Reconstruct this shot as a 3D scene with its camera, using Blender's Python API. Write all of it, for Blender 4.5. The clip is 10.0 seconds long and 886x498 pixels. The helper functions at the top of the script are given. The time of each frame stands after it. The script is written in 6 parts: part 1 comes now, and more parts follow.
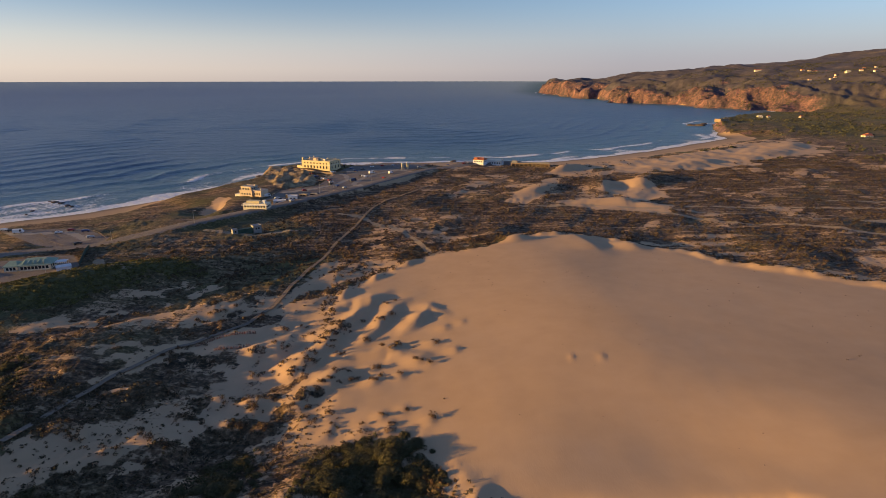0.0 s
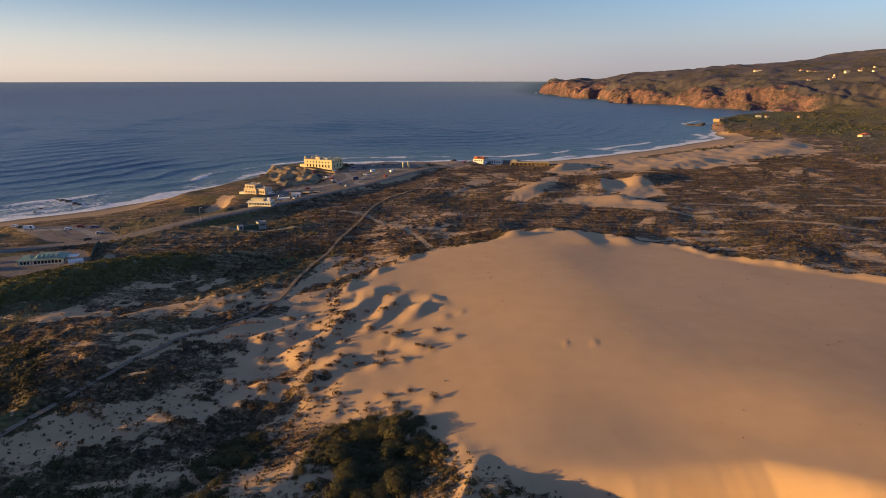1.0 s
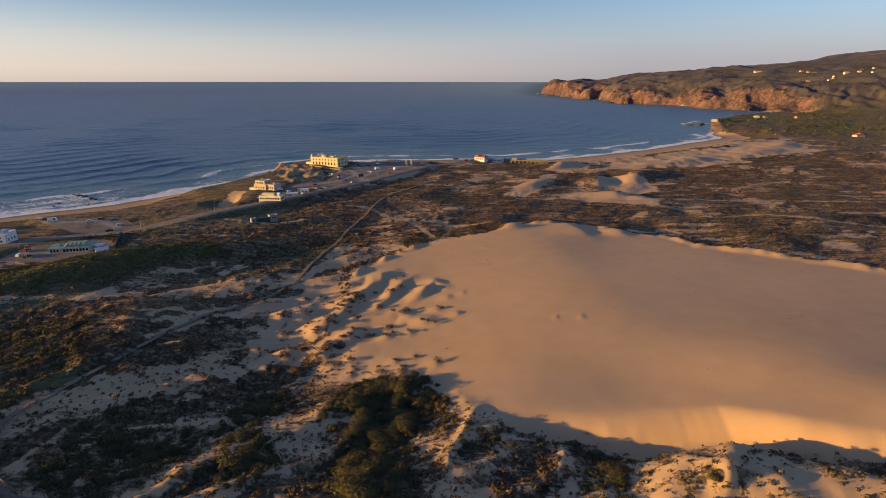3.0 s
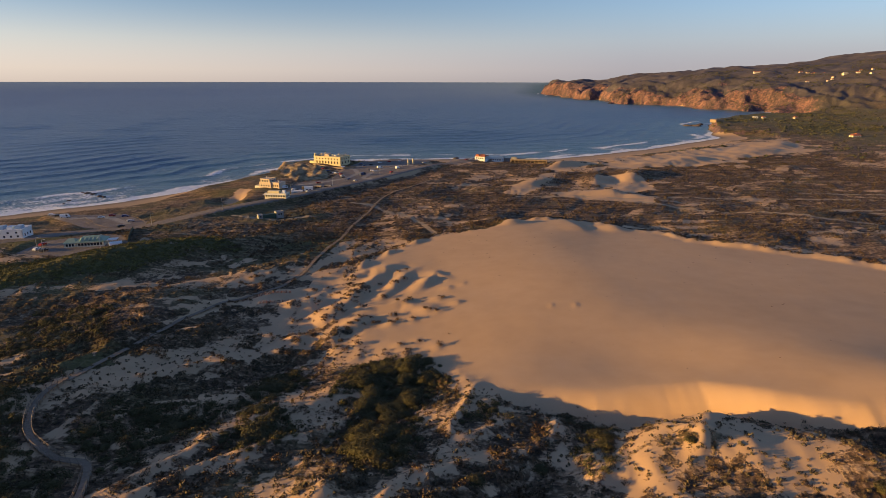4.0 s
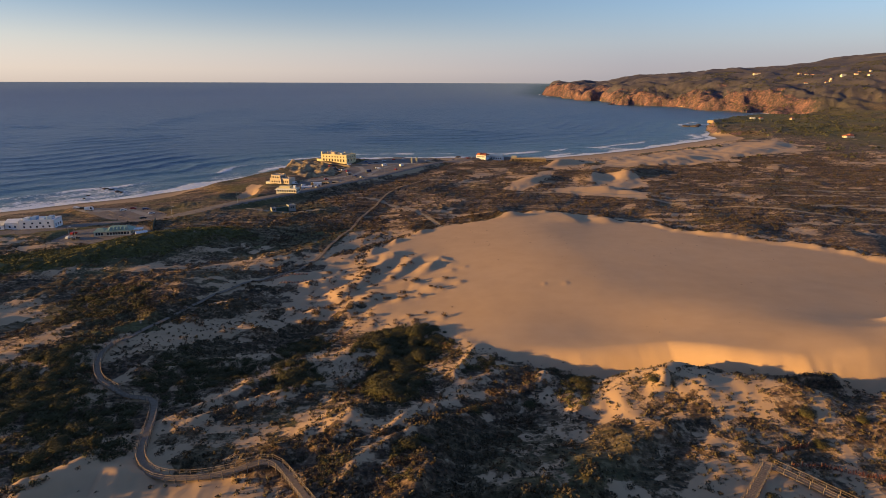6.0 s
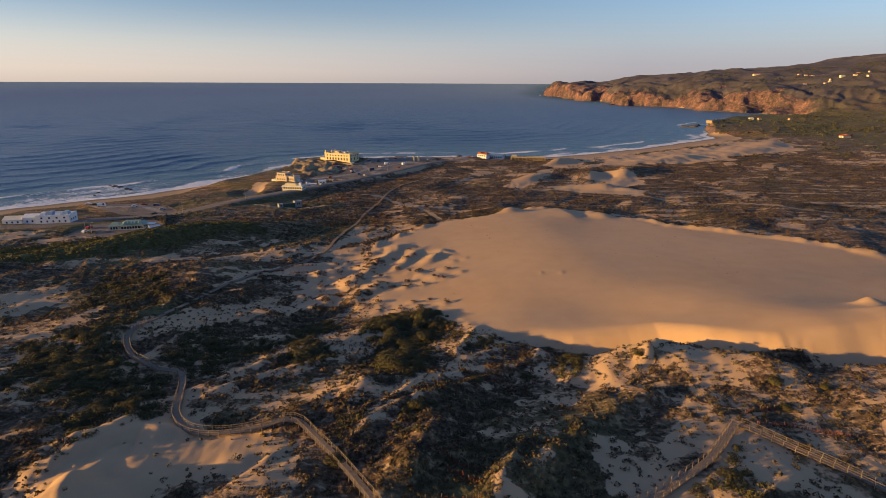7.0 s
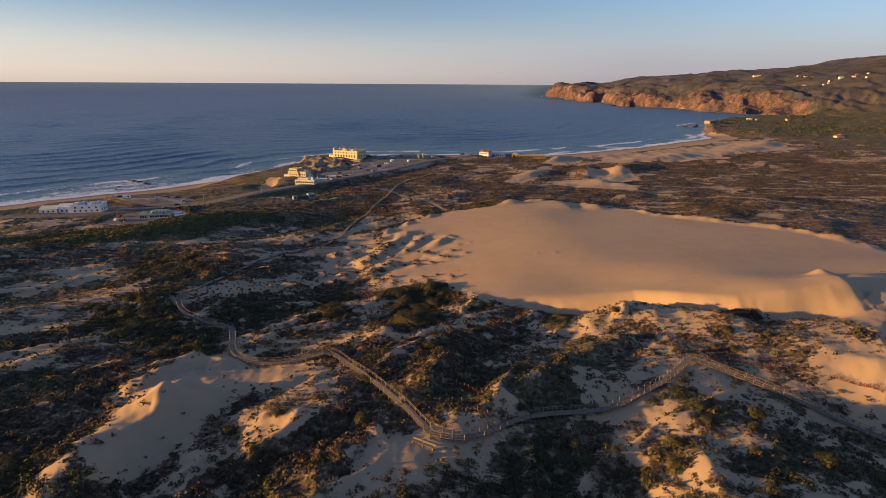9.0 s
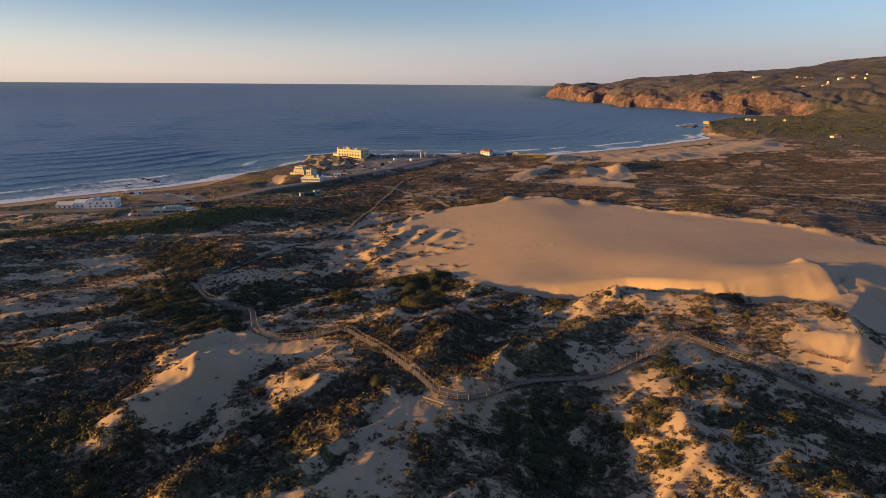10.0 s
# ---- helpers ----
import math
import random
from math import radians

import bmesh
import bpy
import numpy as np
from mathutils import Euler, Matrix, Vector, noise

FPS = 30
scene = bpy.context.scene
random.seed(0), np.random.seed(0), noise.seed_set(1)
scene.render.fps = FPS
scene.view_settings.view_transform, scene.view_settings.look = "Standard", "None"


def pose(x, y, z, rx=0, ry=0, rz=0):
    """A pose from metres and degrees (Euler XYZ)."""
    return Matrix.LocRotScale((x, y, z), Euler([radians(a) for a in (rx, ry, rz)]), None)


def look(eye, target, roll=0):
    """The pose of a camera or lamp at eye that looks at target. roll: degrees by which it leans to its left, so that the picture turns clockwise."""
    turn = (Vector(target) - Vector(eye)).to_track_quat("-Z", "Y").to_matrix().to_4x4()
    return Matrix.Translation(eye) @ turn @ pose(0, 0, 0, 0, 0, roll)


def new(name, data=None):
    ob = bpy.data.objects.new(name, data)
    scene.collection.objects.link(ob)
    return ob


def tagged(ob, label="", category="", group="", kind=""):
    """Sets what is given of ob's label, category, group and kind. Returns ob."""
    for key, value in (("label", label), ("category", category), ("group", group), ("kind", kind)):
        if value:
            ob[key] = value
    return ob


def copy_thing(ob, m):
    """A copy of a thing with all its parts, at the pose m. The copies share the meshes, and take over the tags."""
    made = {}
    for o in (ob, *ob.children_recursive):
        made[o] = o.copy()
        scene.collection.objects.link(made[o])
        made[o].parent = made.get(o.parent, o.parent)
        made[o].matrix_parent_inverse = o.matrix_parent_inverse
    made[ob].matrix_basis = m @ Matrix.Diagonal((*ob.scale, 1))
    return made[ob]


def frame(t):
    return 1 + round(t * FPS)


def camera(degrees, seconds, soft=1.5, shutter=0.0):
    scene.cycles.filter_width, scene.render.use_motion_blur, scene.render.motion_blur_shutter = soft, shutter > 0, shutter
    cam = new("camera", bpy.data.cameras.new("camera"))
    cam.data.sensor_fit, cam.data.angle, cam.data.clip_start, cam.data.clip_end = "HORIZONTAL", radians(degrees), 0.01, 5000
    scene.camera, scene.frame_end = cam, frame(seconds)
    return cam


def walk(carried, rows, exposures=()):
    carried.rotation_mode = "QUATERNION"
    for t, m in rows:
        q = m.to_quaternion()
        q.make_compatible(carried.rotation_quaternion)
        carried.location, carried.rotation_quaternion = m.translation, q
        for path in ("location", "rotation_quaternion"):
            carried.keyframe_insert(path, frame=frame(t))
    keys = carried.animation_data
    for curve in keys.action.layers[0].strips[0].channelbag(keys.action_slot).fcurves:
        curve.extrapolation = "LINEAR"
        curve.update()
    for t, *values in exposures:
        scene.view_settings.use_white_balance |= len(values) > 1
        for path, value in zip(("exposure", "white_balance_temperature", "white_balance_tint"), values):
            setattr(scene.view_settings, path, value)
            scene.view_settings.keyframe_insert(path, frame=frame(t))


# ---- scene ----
cam = camera(76.4, 10.0, soft=0.5)
METRES, EYE, TILT, LEAN, TURN = 116.0, 100.0, -3.25, -1.75, 0.0
ROWS = [
    (0.0, 0.0, 0.0, 0.0, -0.44, -13.51, 1.81),
    (0.5, -0.0008, -0.0345, -0.0024, -0.44, -13.5, 1.8),
    (1.0, -0.0019, -0.0737, -0.0051, -0.4, -13.49, 1.81),
    (1.5, -0.0027, -0.1116, -0.0068, -0.37, -13.48, 1.78),
    (2.0, -0.0039, -0.1545, -0.0091, -0.32, -13.45, 1.76),
    (2.5, -0.0044, -0.1951, -0.0115, -0.25, -13.45, 1.75),
    (4.0, -0.0105, -0.335, -0.0167, -0.15, -13.42, 1.65),
    (4.5, -0.0128, -0.3812, -0.0184, -0.12, -13.39, 1.61),
    (5.0, -0.0155, -0.4327, -0.0206, -0.08, -13.39, 1.56),
    (5.5, -0.018, -0.4815, -0.023, -0.04, -13.37, 1.55),
    (7.0, -0.0263, -0.6447, -0.0332, 0.1, -13.3, 1.48),
    (7.5, -0.0296, -0.6997, -0.0373, 0.13, -13.29, 1.46),
    (8.0, -0.0332, -0.7605, -0.0411, 0.2, -13.26, 1.43),
    (8.5, -0.037, -0.8177, -0.0458, 0.26, -13.24, 1.4),
    (9.0, -0.0416, -0.8802, -0.0505, 0.33, -13.21, 1.37),
    (9.5, -0.0462, -0.9368, -0.0546, 0.38, -13.17, 1.34),
    (10.0, -0.0515, -0.9967, -0.0586, 0.43, -13.15, 1.31),
]
walk(cam, [(t, pose(0, 0, EYE, TILT, LEAN, TURN) @ pose(METRES * x, METRES * y, METRES * z, 90 + pitch, roll, yaw)) for t, x, y, z, yaw, pitch, roll in ROWS],
     exposures=[(0.0, 0.93, 6400, 33), (10.0, 0.93, 6400, 33)])

# ---------------------------------------------------------------- light
SUN_UP, SUN_FROM = 6.6, 257.0   # degrees above the horizon; bearing clockwise from y
world = bpy.data.worlds.new("sky")
scene.world = world
world.use_nodes = True
wn, wl = world.node_tree.nodes, world.node_tree.links
sky = wn.new("ShaderNodeTexSky")
sky.sky_type, sky.sun_disc = "NISHITA", False
sky.sun_elevation, sky.sun_rotation = radians(SUN_UP), radians(SUN_FROM)
sky.altitude, sky.air_density, sky.dust_density, sky.ozone_density = 100, 1.0, 0.6, 3.0
wl.new(sky.outputs["Color"], wn["Background"].inputs["Color"])
wn["Background"].inputs["Strength"].default_value = 0.108

sun = new("sun", bpy.data.lights.new("sun", "SUN"))
sun.data.energy, sun.data.angle, sun.data.color = 4.7, radians(0.6), (1.0, 0.66, 0.135)
su, sf = radians(SUN_UP), radians(SUN_FROM)
sun.matrix_world = look((0, 0, 300), (-300 * math.sin(sf) * math.cos(su), -300 * math.cos(sf) * math.cos(su), 300 - 300 * math.sin(su)))

# ---------------------------------------------------------------- materials


class Mat:
    """A small helper to wire a node material."""

    def __init__(self, name, rough=0.8, metal=0.0):
        self.m = bpy.data.materials.new(name)
        self.m.use_nodes = True
        self.t = self.m.node_tree
        self.p = self.t.nodes["Principled BSDF"]
        self.p.inputs["Roughness"].default_value = rough
        self.p.inputs["Metallic"].default_value = metal
        self.p.inputs["Specular IOR Level"].default_value = 0.25
        self.co = self.t.nodes.new("ShaderNodeTexCoord").outputs["Object"]

    def put(self, socket, value):
        if isinstance(value, bpy.types.NodeSocket):
            self.t.links.new(value, socket)
        else:
            socket.default_value = (*value, 1) if isinstance(value, tuple) and len(value) == 3 else value

    def noise(self, size, detail=4.0, rough=0.55, stretch=(1, 1, 1), warp=0.0):
        n = self.t.nodes.new("ShaderNodeTexNoise")
        n.inputs["Scale"].default_value, n.inputs["Detail"].default_value = 1 / size, detail
        n.inputs["Roughness"].default_value, n.inputs["Distortion"].default_value = rough, warp
        if stretch != (1, 1, 1):
            mp = self.t.nodes.new("ShaderNodeMapping")
            mp.inputs["Scale"].default_value = stretch
            self.t.links.new(self.co, mp.inputs["Vector"])
            self.t.links.new(mp.outputs["Vector"], n.inputs["Vector"])
        else:
            self.t.links.new(self.co, n.inputs["Vector"])
        return n.outputs["Fac"]

    def ramp(self, fac, *stops):
        r = self.t.nodes.new("ShaderNodeValToRGB")
        el = r.color_ramp.elements
        while len(el) < len(stops):
            el.new(0.5)
        for e, (at, c) in zip(el, stops):
            e.position, e.color = at, (*c, 1) if isinstance(c, tuple) else (c, c, c, 1)
        self.put(r.inputs["Fac"], fac)
        return r.outputs["Color"]

    def mix(self, fac, a, b, how="MIX"):
        n = self.t.nodes.new("ShaderNodeMix")
        n.data_type, n.blend_type = "RGBA", how
        self.put(n.inputs["Factor"], fac)
        self.put(n.inputs["A"], a)
        self.put(n.inputs["B"], b)
        return n.outputs["Result"]

    def math(self, op, a, b=0.0, clamp=False):
        n = self.t.nodes.new("ShaderNodeMath")
        n.operation, n.use_clamp = op, clamp
        self.put(n.inputs[0], a)
        self.put(n.inputs[1], b)
        return n.outputs[0]

    def step(self, value, low, high):
        n = self.t.nodes.new("ShaderNodeMapRange")
        n.interpolation_type = "SMOOTHSTEP"
        self.put(n.inputs["Value"], value)
        self.put(n.inputs["From Min"], low)
        self.put(n.inputs["From Max"], high)
        return n.outputs["Result"]

    def attribute(self, name):
        a = self.t.nodes.new("ShaderNodeAttribute")
        a.attribute_name = name
        s = self.t.nodes.new("ShaderNodeSeparateColor")
        self.t.links.new(a.outputs["Color"], s.inputs["Color"])
        return s.outputs["Red"], s.outputs["Green"], s.outputs["Blue"]

    def bump(self, height, strength, distance):
        b = self.t.nodes.new("ShaderNodeBump")
        b.inputs["Strength"].default_value, b.inputs["Distance"].default_value = strength, distance
        self.t.links.new(height, b.inputs["Height"])
        self.t.links.new(b.outputs["Normal"], self.p.inputs["Normal"])

    def colour(self, c):
        self.put(self.p.inputs["Base Color"], c)
        return self


def plain(name, a, b, size=1.0, rough=0.75, metal=0.0, relief=0.0):
    """A surface of two close tones in blotches and grain."""
    m = Mat(name, rough, metal)
    f = m.math("ADD", m.math("MULTIPLY", m.noise(size, 5), 0.6), m.math("MULTIPLY", m.noise(size * 0.13, 3), 0.4))
    m.colour(m.ramp(f, (0.32, a), (0.68, b)))
    if relief:
        m.bump(m.noise(size * 0.2, 4), 0.5, relief)
    return m.m


def leafage(name, dark, mid, light):
    """Leaf or twig colour, varied from clump to clump."""
    m = Mat(name, 0.7)
    g = m.t.nodes.new("ShaderNodeNewGeometry")
    f = m.math("ADD", m.math("MULTIPLY", g.outputs["Random Per Island"], 0.65), m.math("MULTIPLY", m.noise(3.0, 3), 0.45))
    m.colour(m.ramp(f, (0.15, dark), (0.5, mid), (0.9, light)))
    return m.m


# land: bare sand, scrub cover, worn tracks, asphalt and rock by the zones of the plan
land = Mat("land", 0.9)
z_veg, z_green, z_road = land.attribute("zone_a")
z_rock, z_wet_shade, z_track = land.attribute("zone_b")
z_far, z_crag, z_none = land.attribute("zone_c")
n_big, n_mid, n_fine = land.noise(60, 4), land.noise(7, 5), land.noise(1.3, 5, 0.62)
n_speck = land.math("ADD", land.math("MULTIPLY", land.noise(3.2, 6, 0.7), 0.55), land.math("MULTIPLY", land.noise(0.9, 4, 0.6), 0.45))
n_streak = land.noise(5, 5, 0.65, (0.12, 1, 1), 0.4)
sand = land.ramp(land.math("ADD", land.math("MULTIPLY", n_big, 0.6), land.math("MULTIPLY", n_mid, 0.4)),
                 (0.3, (0.45, 0.284, 0.158)), (0.5, (0.50, 0.320, 0.184)), (0.7, (0.545, 0.354, 0.21)))
# wet sand by the water, and shade on the beach painted in as darker sand
sand = land.mix(z_wet_shade, sand, (0.20, 0.15, 0.10))
n_lines = land.noise(2.0, 4, 0.6, (0.09, 1, 1), 0.3)
brown = land.ramp(land.math("ADD", land.math("ADD", land.math("MULTIPLY", n_streak, 0.34), land.math("MULTIPLY", n_lines, 0.26)), land.math("MULTIPLY", n_fine, 0.4)),
                  (0.42, (0.030, 0.021, 0.013)), (0.475, (0.085, 0.051, 0.029)), (0.53, (0.18, 0.108, 0.060)), (0.59, (0.42, 0.28, 0.165)))
green = land.ramp(land.math("ADD", land.math("MULTIPLY", n_mid, 0.5), land.math("MULTIPLY", n_fine, 0.5)),
                  (0.3, (0.040, 0.036, 0.014)), (0.5, (0.100, 0.088, 0.032)), (0.72, (0.19, 0.165, 0.058)))
scrub = land.mix(z_green, brown, green)
# far scrub, its tones greyed to mauve with the distance haze put in
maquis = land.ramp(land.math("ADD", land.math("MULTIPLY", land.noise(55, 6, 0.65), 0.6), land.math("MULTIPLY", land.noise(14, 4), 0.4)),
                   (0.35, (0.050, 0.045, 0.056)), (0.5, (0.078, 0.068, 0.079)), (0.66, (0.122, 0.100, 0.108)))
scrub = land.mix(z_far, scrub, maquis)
thresh = land.math("SUBTRACT", 1.02, z_veg)
cover = land.step(land.math("ADD", land.math("MULTIPLY", n_speck, 0.65), land.math("MULTIPLY", n_streak, 0.35)),
                  land.math("SUBTRACT", land.math("MULTIPLY", thresh, 0.62), -0.13), land.math("SUBTRACT", land.math("MULTIPLY", thresh, 0.62), -0.21))
cover = land.math("MULTIPLY", cover, land.step(z_veg, 0.02, 0.12))
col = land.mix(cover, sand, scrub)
col = land.mix(land.math("MULTIPLY", land.step(z_track, 0.35, 0.6), 0.85), col, land.mix(n_fine, (0.30, 0.22, 0.14), (0.42, 0.32, 0.21)))
# dark stops lifted to mauve, haze over the far cliffs put into the colour
stone = land.ramp(land.math("ADD", land.math("MULTIPLY", land.noise(34, 7, 0.68, (1, 1, 0.35), 0.8), 0.6), land.math("MULTIPLY", n_mid, 0.4)),
                  (0.40, (0.062, 0.047, 0.052)), (0.49, (0.135, 0.084, 0.084)), (0.58, (0.27, 0.138, 0.115)), (0.7, (0.43, 0.232, 0.188)))
stone = land.mix(z_crag, stone, land.ramp(n_mid, (0.38, (0.14, 0.098, 0.055)), (0.62, (0.46, 0.325, 0.18))))
col = land.mix(land.step(land.math("ADD", z_rock, land.math("MULTIPLY", n_mid, 0.3)), 0.5, 0.75), col, stone)
tar = land.ramp(land.math("ADD", land.math("MULTIPLY", n_mid, 0.5), land.math("MULTIPLY", n_fine, 0.5)), (0.35, (0.15, 0.122, 0.104)), (0.65, (0.235, 0.195, 0.165)))
tar = land.mix(land.step(z_none, 0.4, 0.6), tar, land.mix(n_fine, (0.24, 0.215, 0.19), (0.34, 0.31, 0.275)))
col = land.mix(land.step(z_road, 0.4, 0.6), col, tar)
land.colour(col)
relief = land.math("ADD", land.math("MULTIPLY", cover, land.math("MULTIPLY", n_fine, 1.6)), land.math("MULTIPLY", land.noise(0.9, 3, 0.5, (1, 0.35, 1), 1.5), 0.055))
relief = land.math("ADD", relief, land.math("MULTIPLY", land.math("MULTIPLY", z_rock, z_far), land.math("MULTIPLY", land.noise(26, 6, 0.7, (1, 1, 0.4), 0.6), 34)))
land.bump(relief, 0.8, 0.5)
M_LAND = land.m

# sea: dark blue water with foam where the waves break
water = Mat("sea_water", 0.3)
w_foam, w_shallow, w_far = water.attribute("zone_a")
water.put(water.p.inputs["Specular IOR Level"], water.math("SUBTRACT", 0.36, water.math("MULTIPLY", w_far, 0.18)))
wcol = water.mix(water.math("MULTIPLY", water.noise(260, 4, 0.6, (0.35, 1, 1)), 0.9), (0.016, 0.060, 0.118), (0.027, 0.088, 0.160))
# distance haze put into the colour: far water turns paler and greyer
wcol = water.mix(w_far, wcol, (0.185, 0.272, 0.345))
wcol = water.mix(w_shallow, wcol, (0.048, 0.125, 0.16))
lace = water.math("ADD", water.math("MULTIPLY", water.noise(9, 6, 0.65, (1, 1, 1), 1.2), 0.6), water.math("MULTIPLY", water.noise(2.0, 4), 0.4))
fo = water.step(water.math("ADD", lace, water.math("MULTIPLY", w_foam, 0.62)), 0.80, 0.98)
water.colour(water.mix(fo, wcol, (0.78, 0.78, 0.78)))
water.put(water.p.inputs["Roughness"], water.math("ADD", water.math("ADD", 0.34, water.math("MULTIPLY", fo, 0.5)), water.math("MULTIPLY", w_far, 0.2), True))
chop = water.math("ADD", water.noise(5.5, 5, 0.6, (0.6, 1, 1), 0.6), water.math("MULTIPLY", water.noise(28, 3, 0.5, (0.4, 1, 1)), 2.2))
water.bump(chop, 1.0, 1.8)
M_SEA = water.m

# ---------------------------------------------------------------- the lie of the land
def smooth(a, b, v):
    s = np.clip((v - a) / (b - a), 0, 1)
    return s * s * (3 - 2 * s)


def lattice(ix, iy, seed):
    h = (ix.astype(np.int64) * 374761393 + iy.astype(np.int64) * 668265263 + seed * 1442695041) & 0xFFFFFFFF
    h = ((h ^ (h >> 13)) * 1274126177) & 0xFFFFFFFF
    return ((h ^ (h >> 16)) & 0xFFFFFF) / 0xFFFFFF * 2 - 1


def grain(x, y, size, seed=0):
    """Smooth value noise in -1..1, with lumps of about the given size."""
    u, v = x / size, y / size
    iu, iv = np.floor(u), np.floor(v)
    fu, fv = u - iu, v - iv
    fu, fv = fu * fu * fu * (fu * (fu * 6 - 15) + 10), fv * fv * fv * (fv * (fv * 6 - 15) + 10)
    a, b = lattice(iu, iv, seed), lattice(iu + 1, iv, seed)
    c, d = lattice(iu, iv + 1, seed), lattice(iu + 1, iv + 1, seed)
    return (a * (1 - fu) + b * fu) * (1 - fv) + (c * (1 - fu) + d * fu) * fv


def fbm(x, y, size, octaves=4, seed=0, fall=0.5):
    total, amp = 0, 1
    for k in range(octaves):
        ca, sa = math.cos(0.6 + 1.9 * k), math.sin(0.6 + 1.9 * k)
        total = total + amp * grain(x * ca - y * sa, x * sa + y * ca, size / 2 ** k, seed + 17 * k)
        amp *= fall
    return total


def line_far(x, y, pts):
    """Distance to a broken line, and how far along it (metres) the nearest place is."""
    best, along, run = np.full(np.shape(x), 1e9), np.zeros(np.shape(x)), 0.0
    for (ax, ay), (bx, by) in zip(pts, pts[1:]):
        dx, dy = bx - ax, by - ay
        ll = dx * dx + dy * dy
        s = np.clip(((x - ax) * dx + (y - ay) * dy) / ll, 0, 1)
        d = np.hypot(x - ax - s * dx, y - ay - s * dy)
        near = d < best
        best, along = np.where(near, d, best), np.where(near, run + s * ll ** 0.5, along)
        run += ll ** 0.5
    return best, along


def inside(x, y, pts):
    """Signed distance to a closed outline: positive inside."""
    hit = np.zeros(np.shape(x), bool)
    for (ax, ay), (bx, by) in zip(pts, pts[1:] + pts[:1]):
        cross = (ay > y) != (by > y)
        hit ^= cross & (x < (bx - ax) * (y - ay) / (by - ay + 1e-12) + ax)
    d = line_far(x, y, pts + pts[:1])[0]
    return np.where(hit, d, -d)


SHORE = [(-900, -1500), (-640, -400), (-500, 120), (-420, 295), (-377, 343), (-350, 373), (-316, 401), (-277, 432), (-239, 480),
         (-208, 505), (-182, 545), (-186, 600), (-165, 650), (-100, 690), (-53, 708), (40, 715), (89, 704), (143, 713), (207, 750),
         (309, 823), (417, 919), (517, 1009), (520, 1060), (552, 1120), (580, 1200), (640, 1330), (790, 1470), (960, 1600), (1120, 1760),
         (1100, 1900), (1060, 2080), (1000, 2322), (890, 2614), (850, 3165), (735, 4165), (850, 4500), (1300, 4850), (1500, 6000)]
LAND = SHORE + [(6000, 6000), (6000, -1500)]
PROFILE = [(-400, 60), (-200, 50), (-60, 42.5), (-14, 38.4), (20, 35.2), (55, 29), (80, 26.5), (110, 23), (150, 19), (200, 17), (270, 14.8), (350, 12.5), (450, 10.5),
           (600, 9), (800, 8), (1000, 10), (1600, 20), (3000, 20), (5000, 20)]


def mound(x, y, cx, cy, h, along, across, turn):
    """A smooth hill at cx, cy: height, half length, half breadth, and the way its length points (degrees from x)."""
    c, s = math.cos(radians(turn)), math.sin(radians(turn))
    u, v = ((x - cx) * c + (y - cy) * s) / along, (-(x - cx) * s + (y - cy) * c) / across
    return h * np.exp(-(u * u + v * v))


def lip(x):
    """Where the crest of the steep front of the sand sheet runs."""
    return np.interp(x, [-40, 16, 36, 52, 60, 66, 72, 78, 86, 101, 114, 127, 136, 160, 260], [96, 88, 82, 81.5, 80, 76, 71, 67, 63, 62, 63, 66, 62, 50, 40])


def slip_face(x, y):
    """0 below the steep front of the sand sheet, 1 behind its sharp crest."""
    crest = lip(x)
    s = np.clip((y - crest + 10) / 10, 0, 1)
    flute = 0.02 * grain(x, 0.12 * y, 1.3, 151) * (s > 0) * (s < 1)   # runnels where the sand slides
    return s * (0.75 + 0.25 * s) + flute


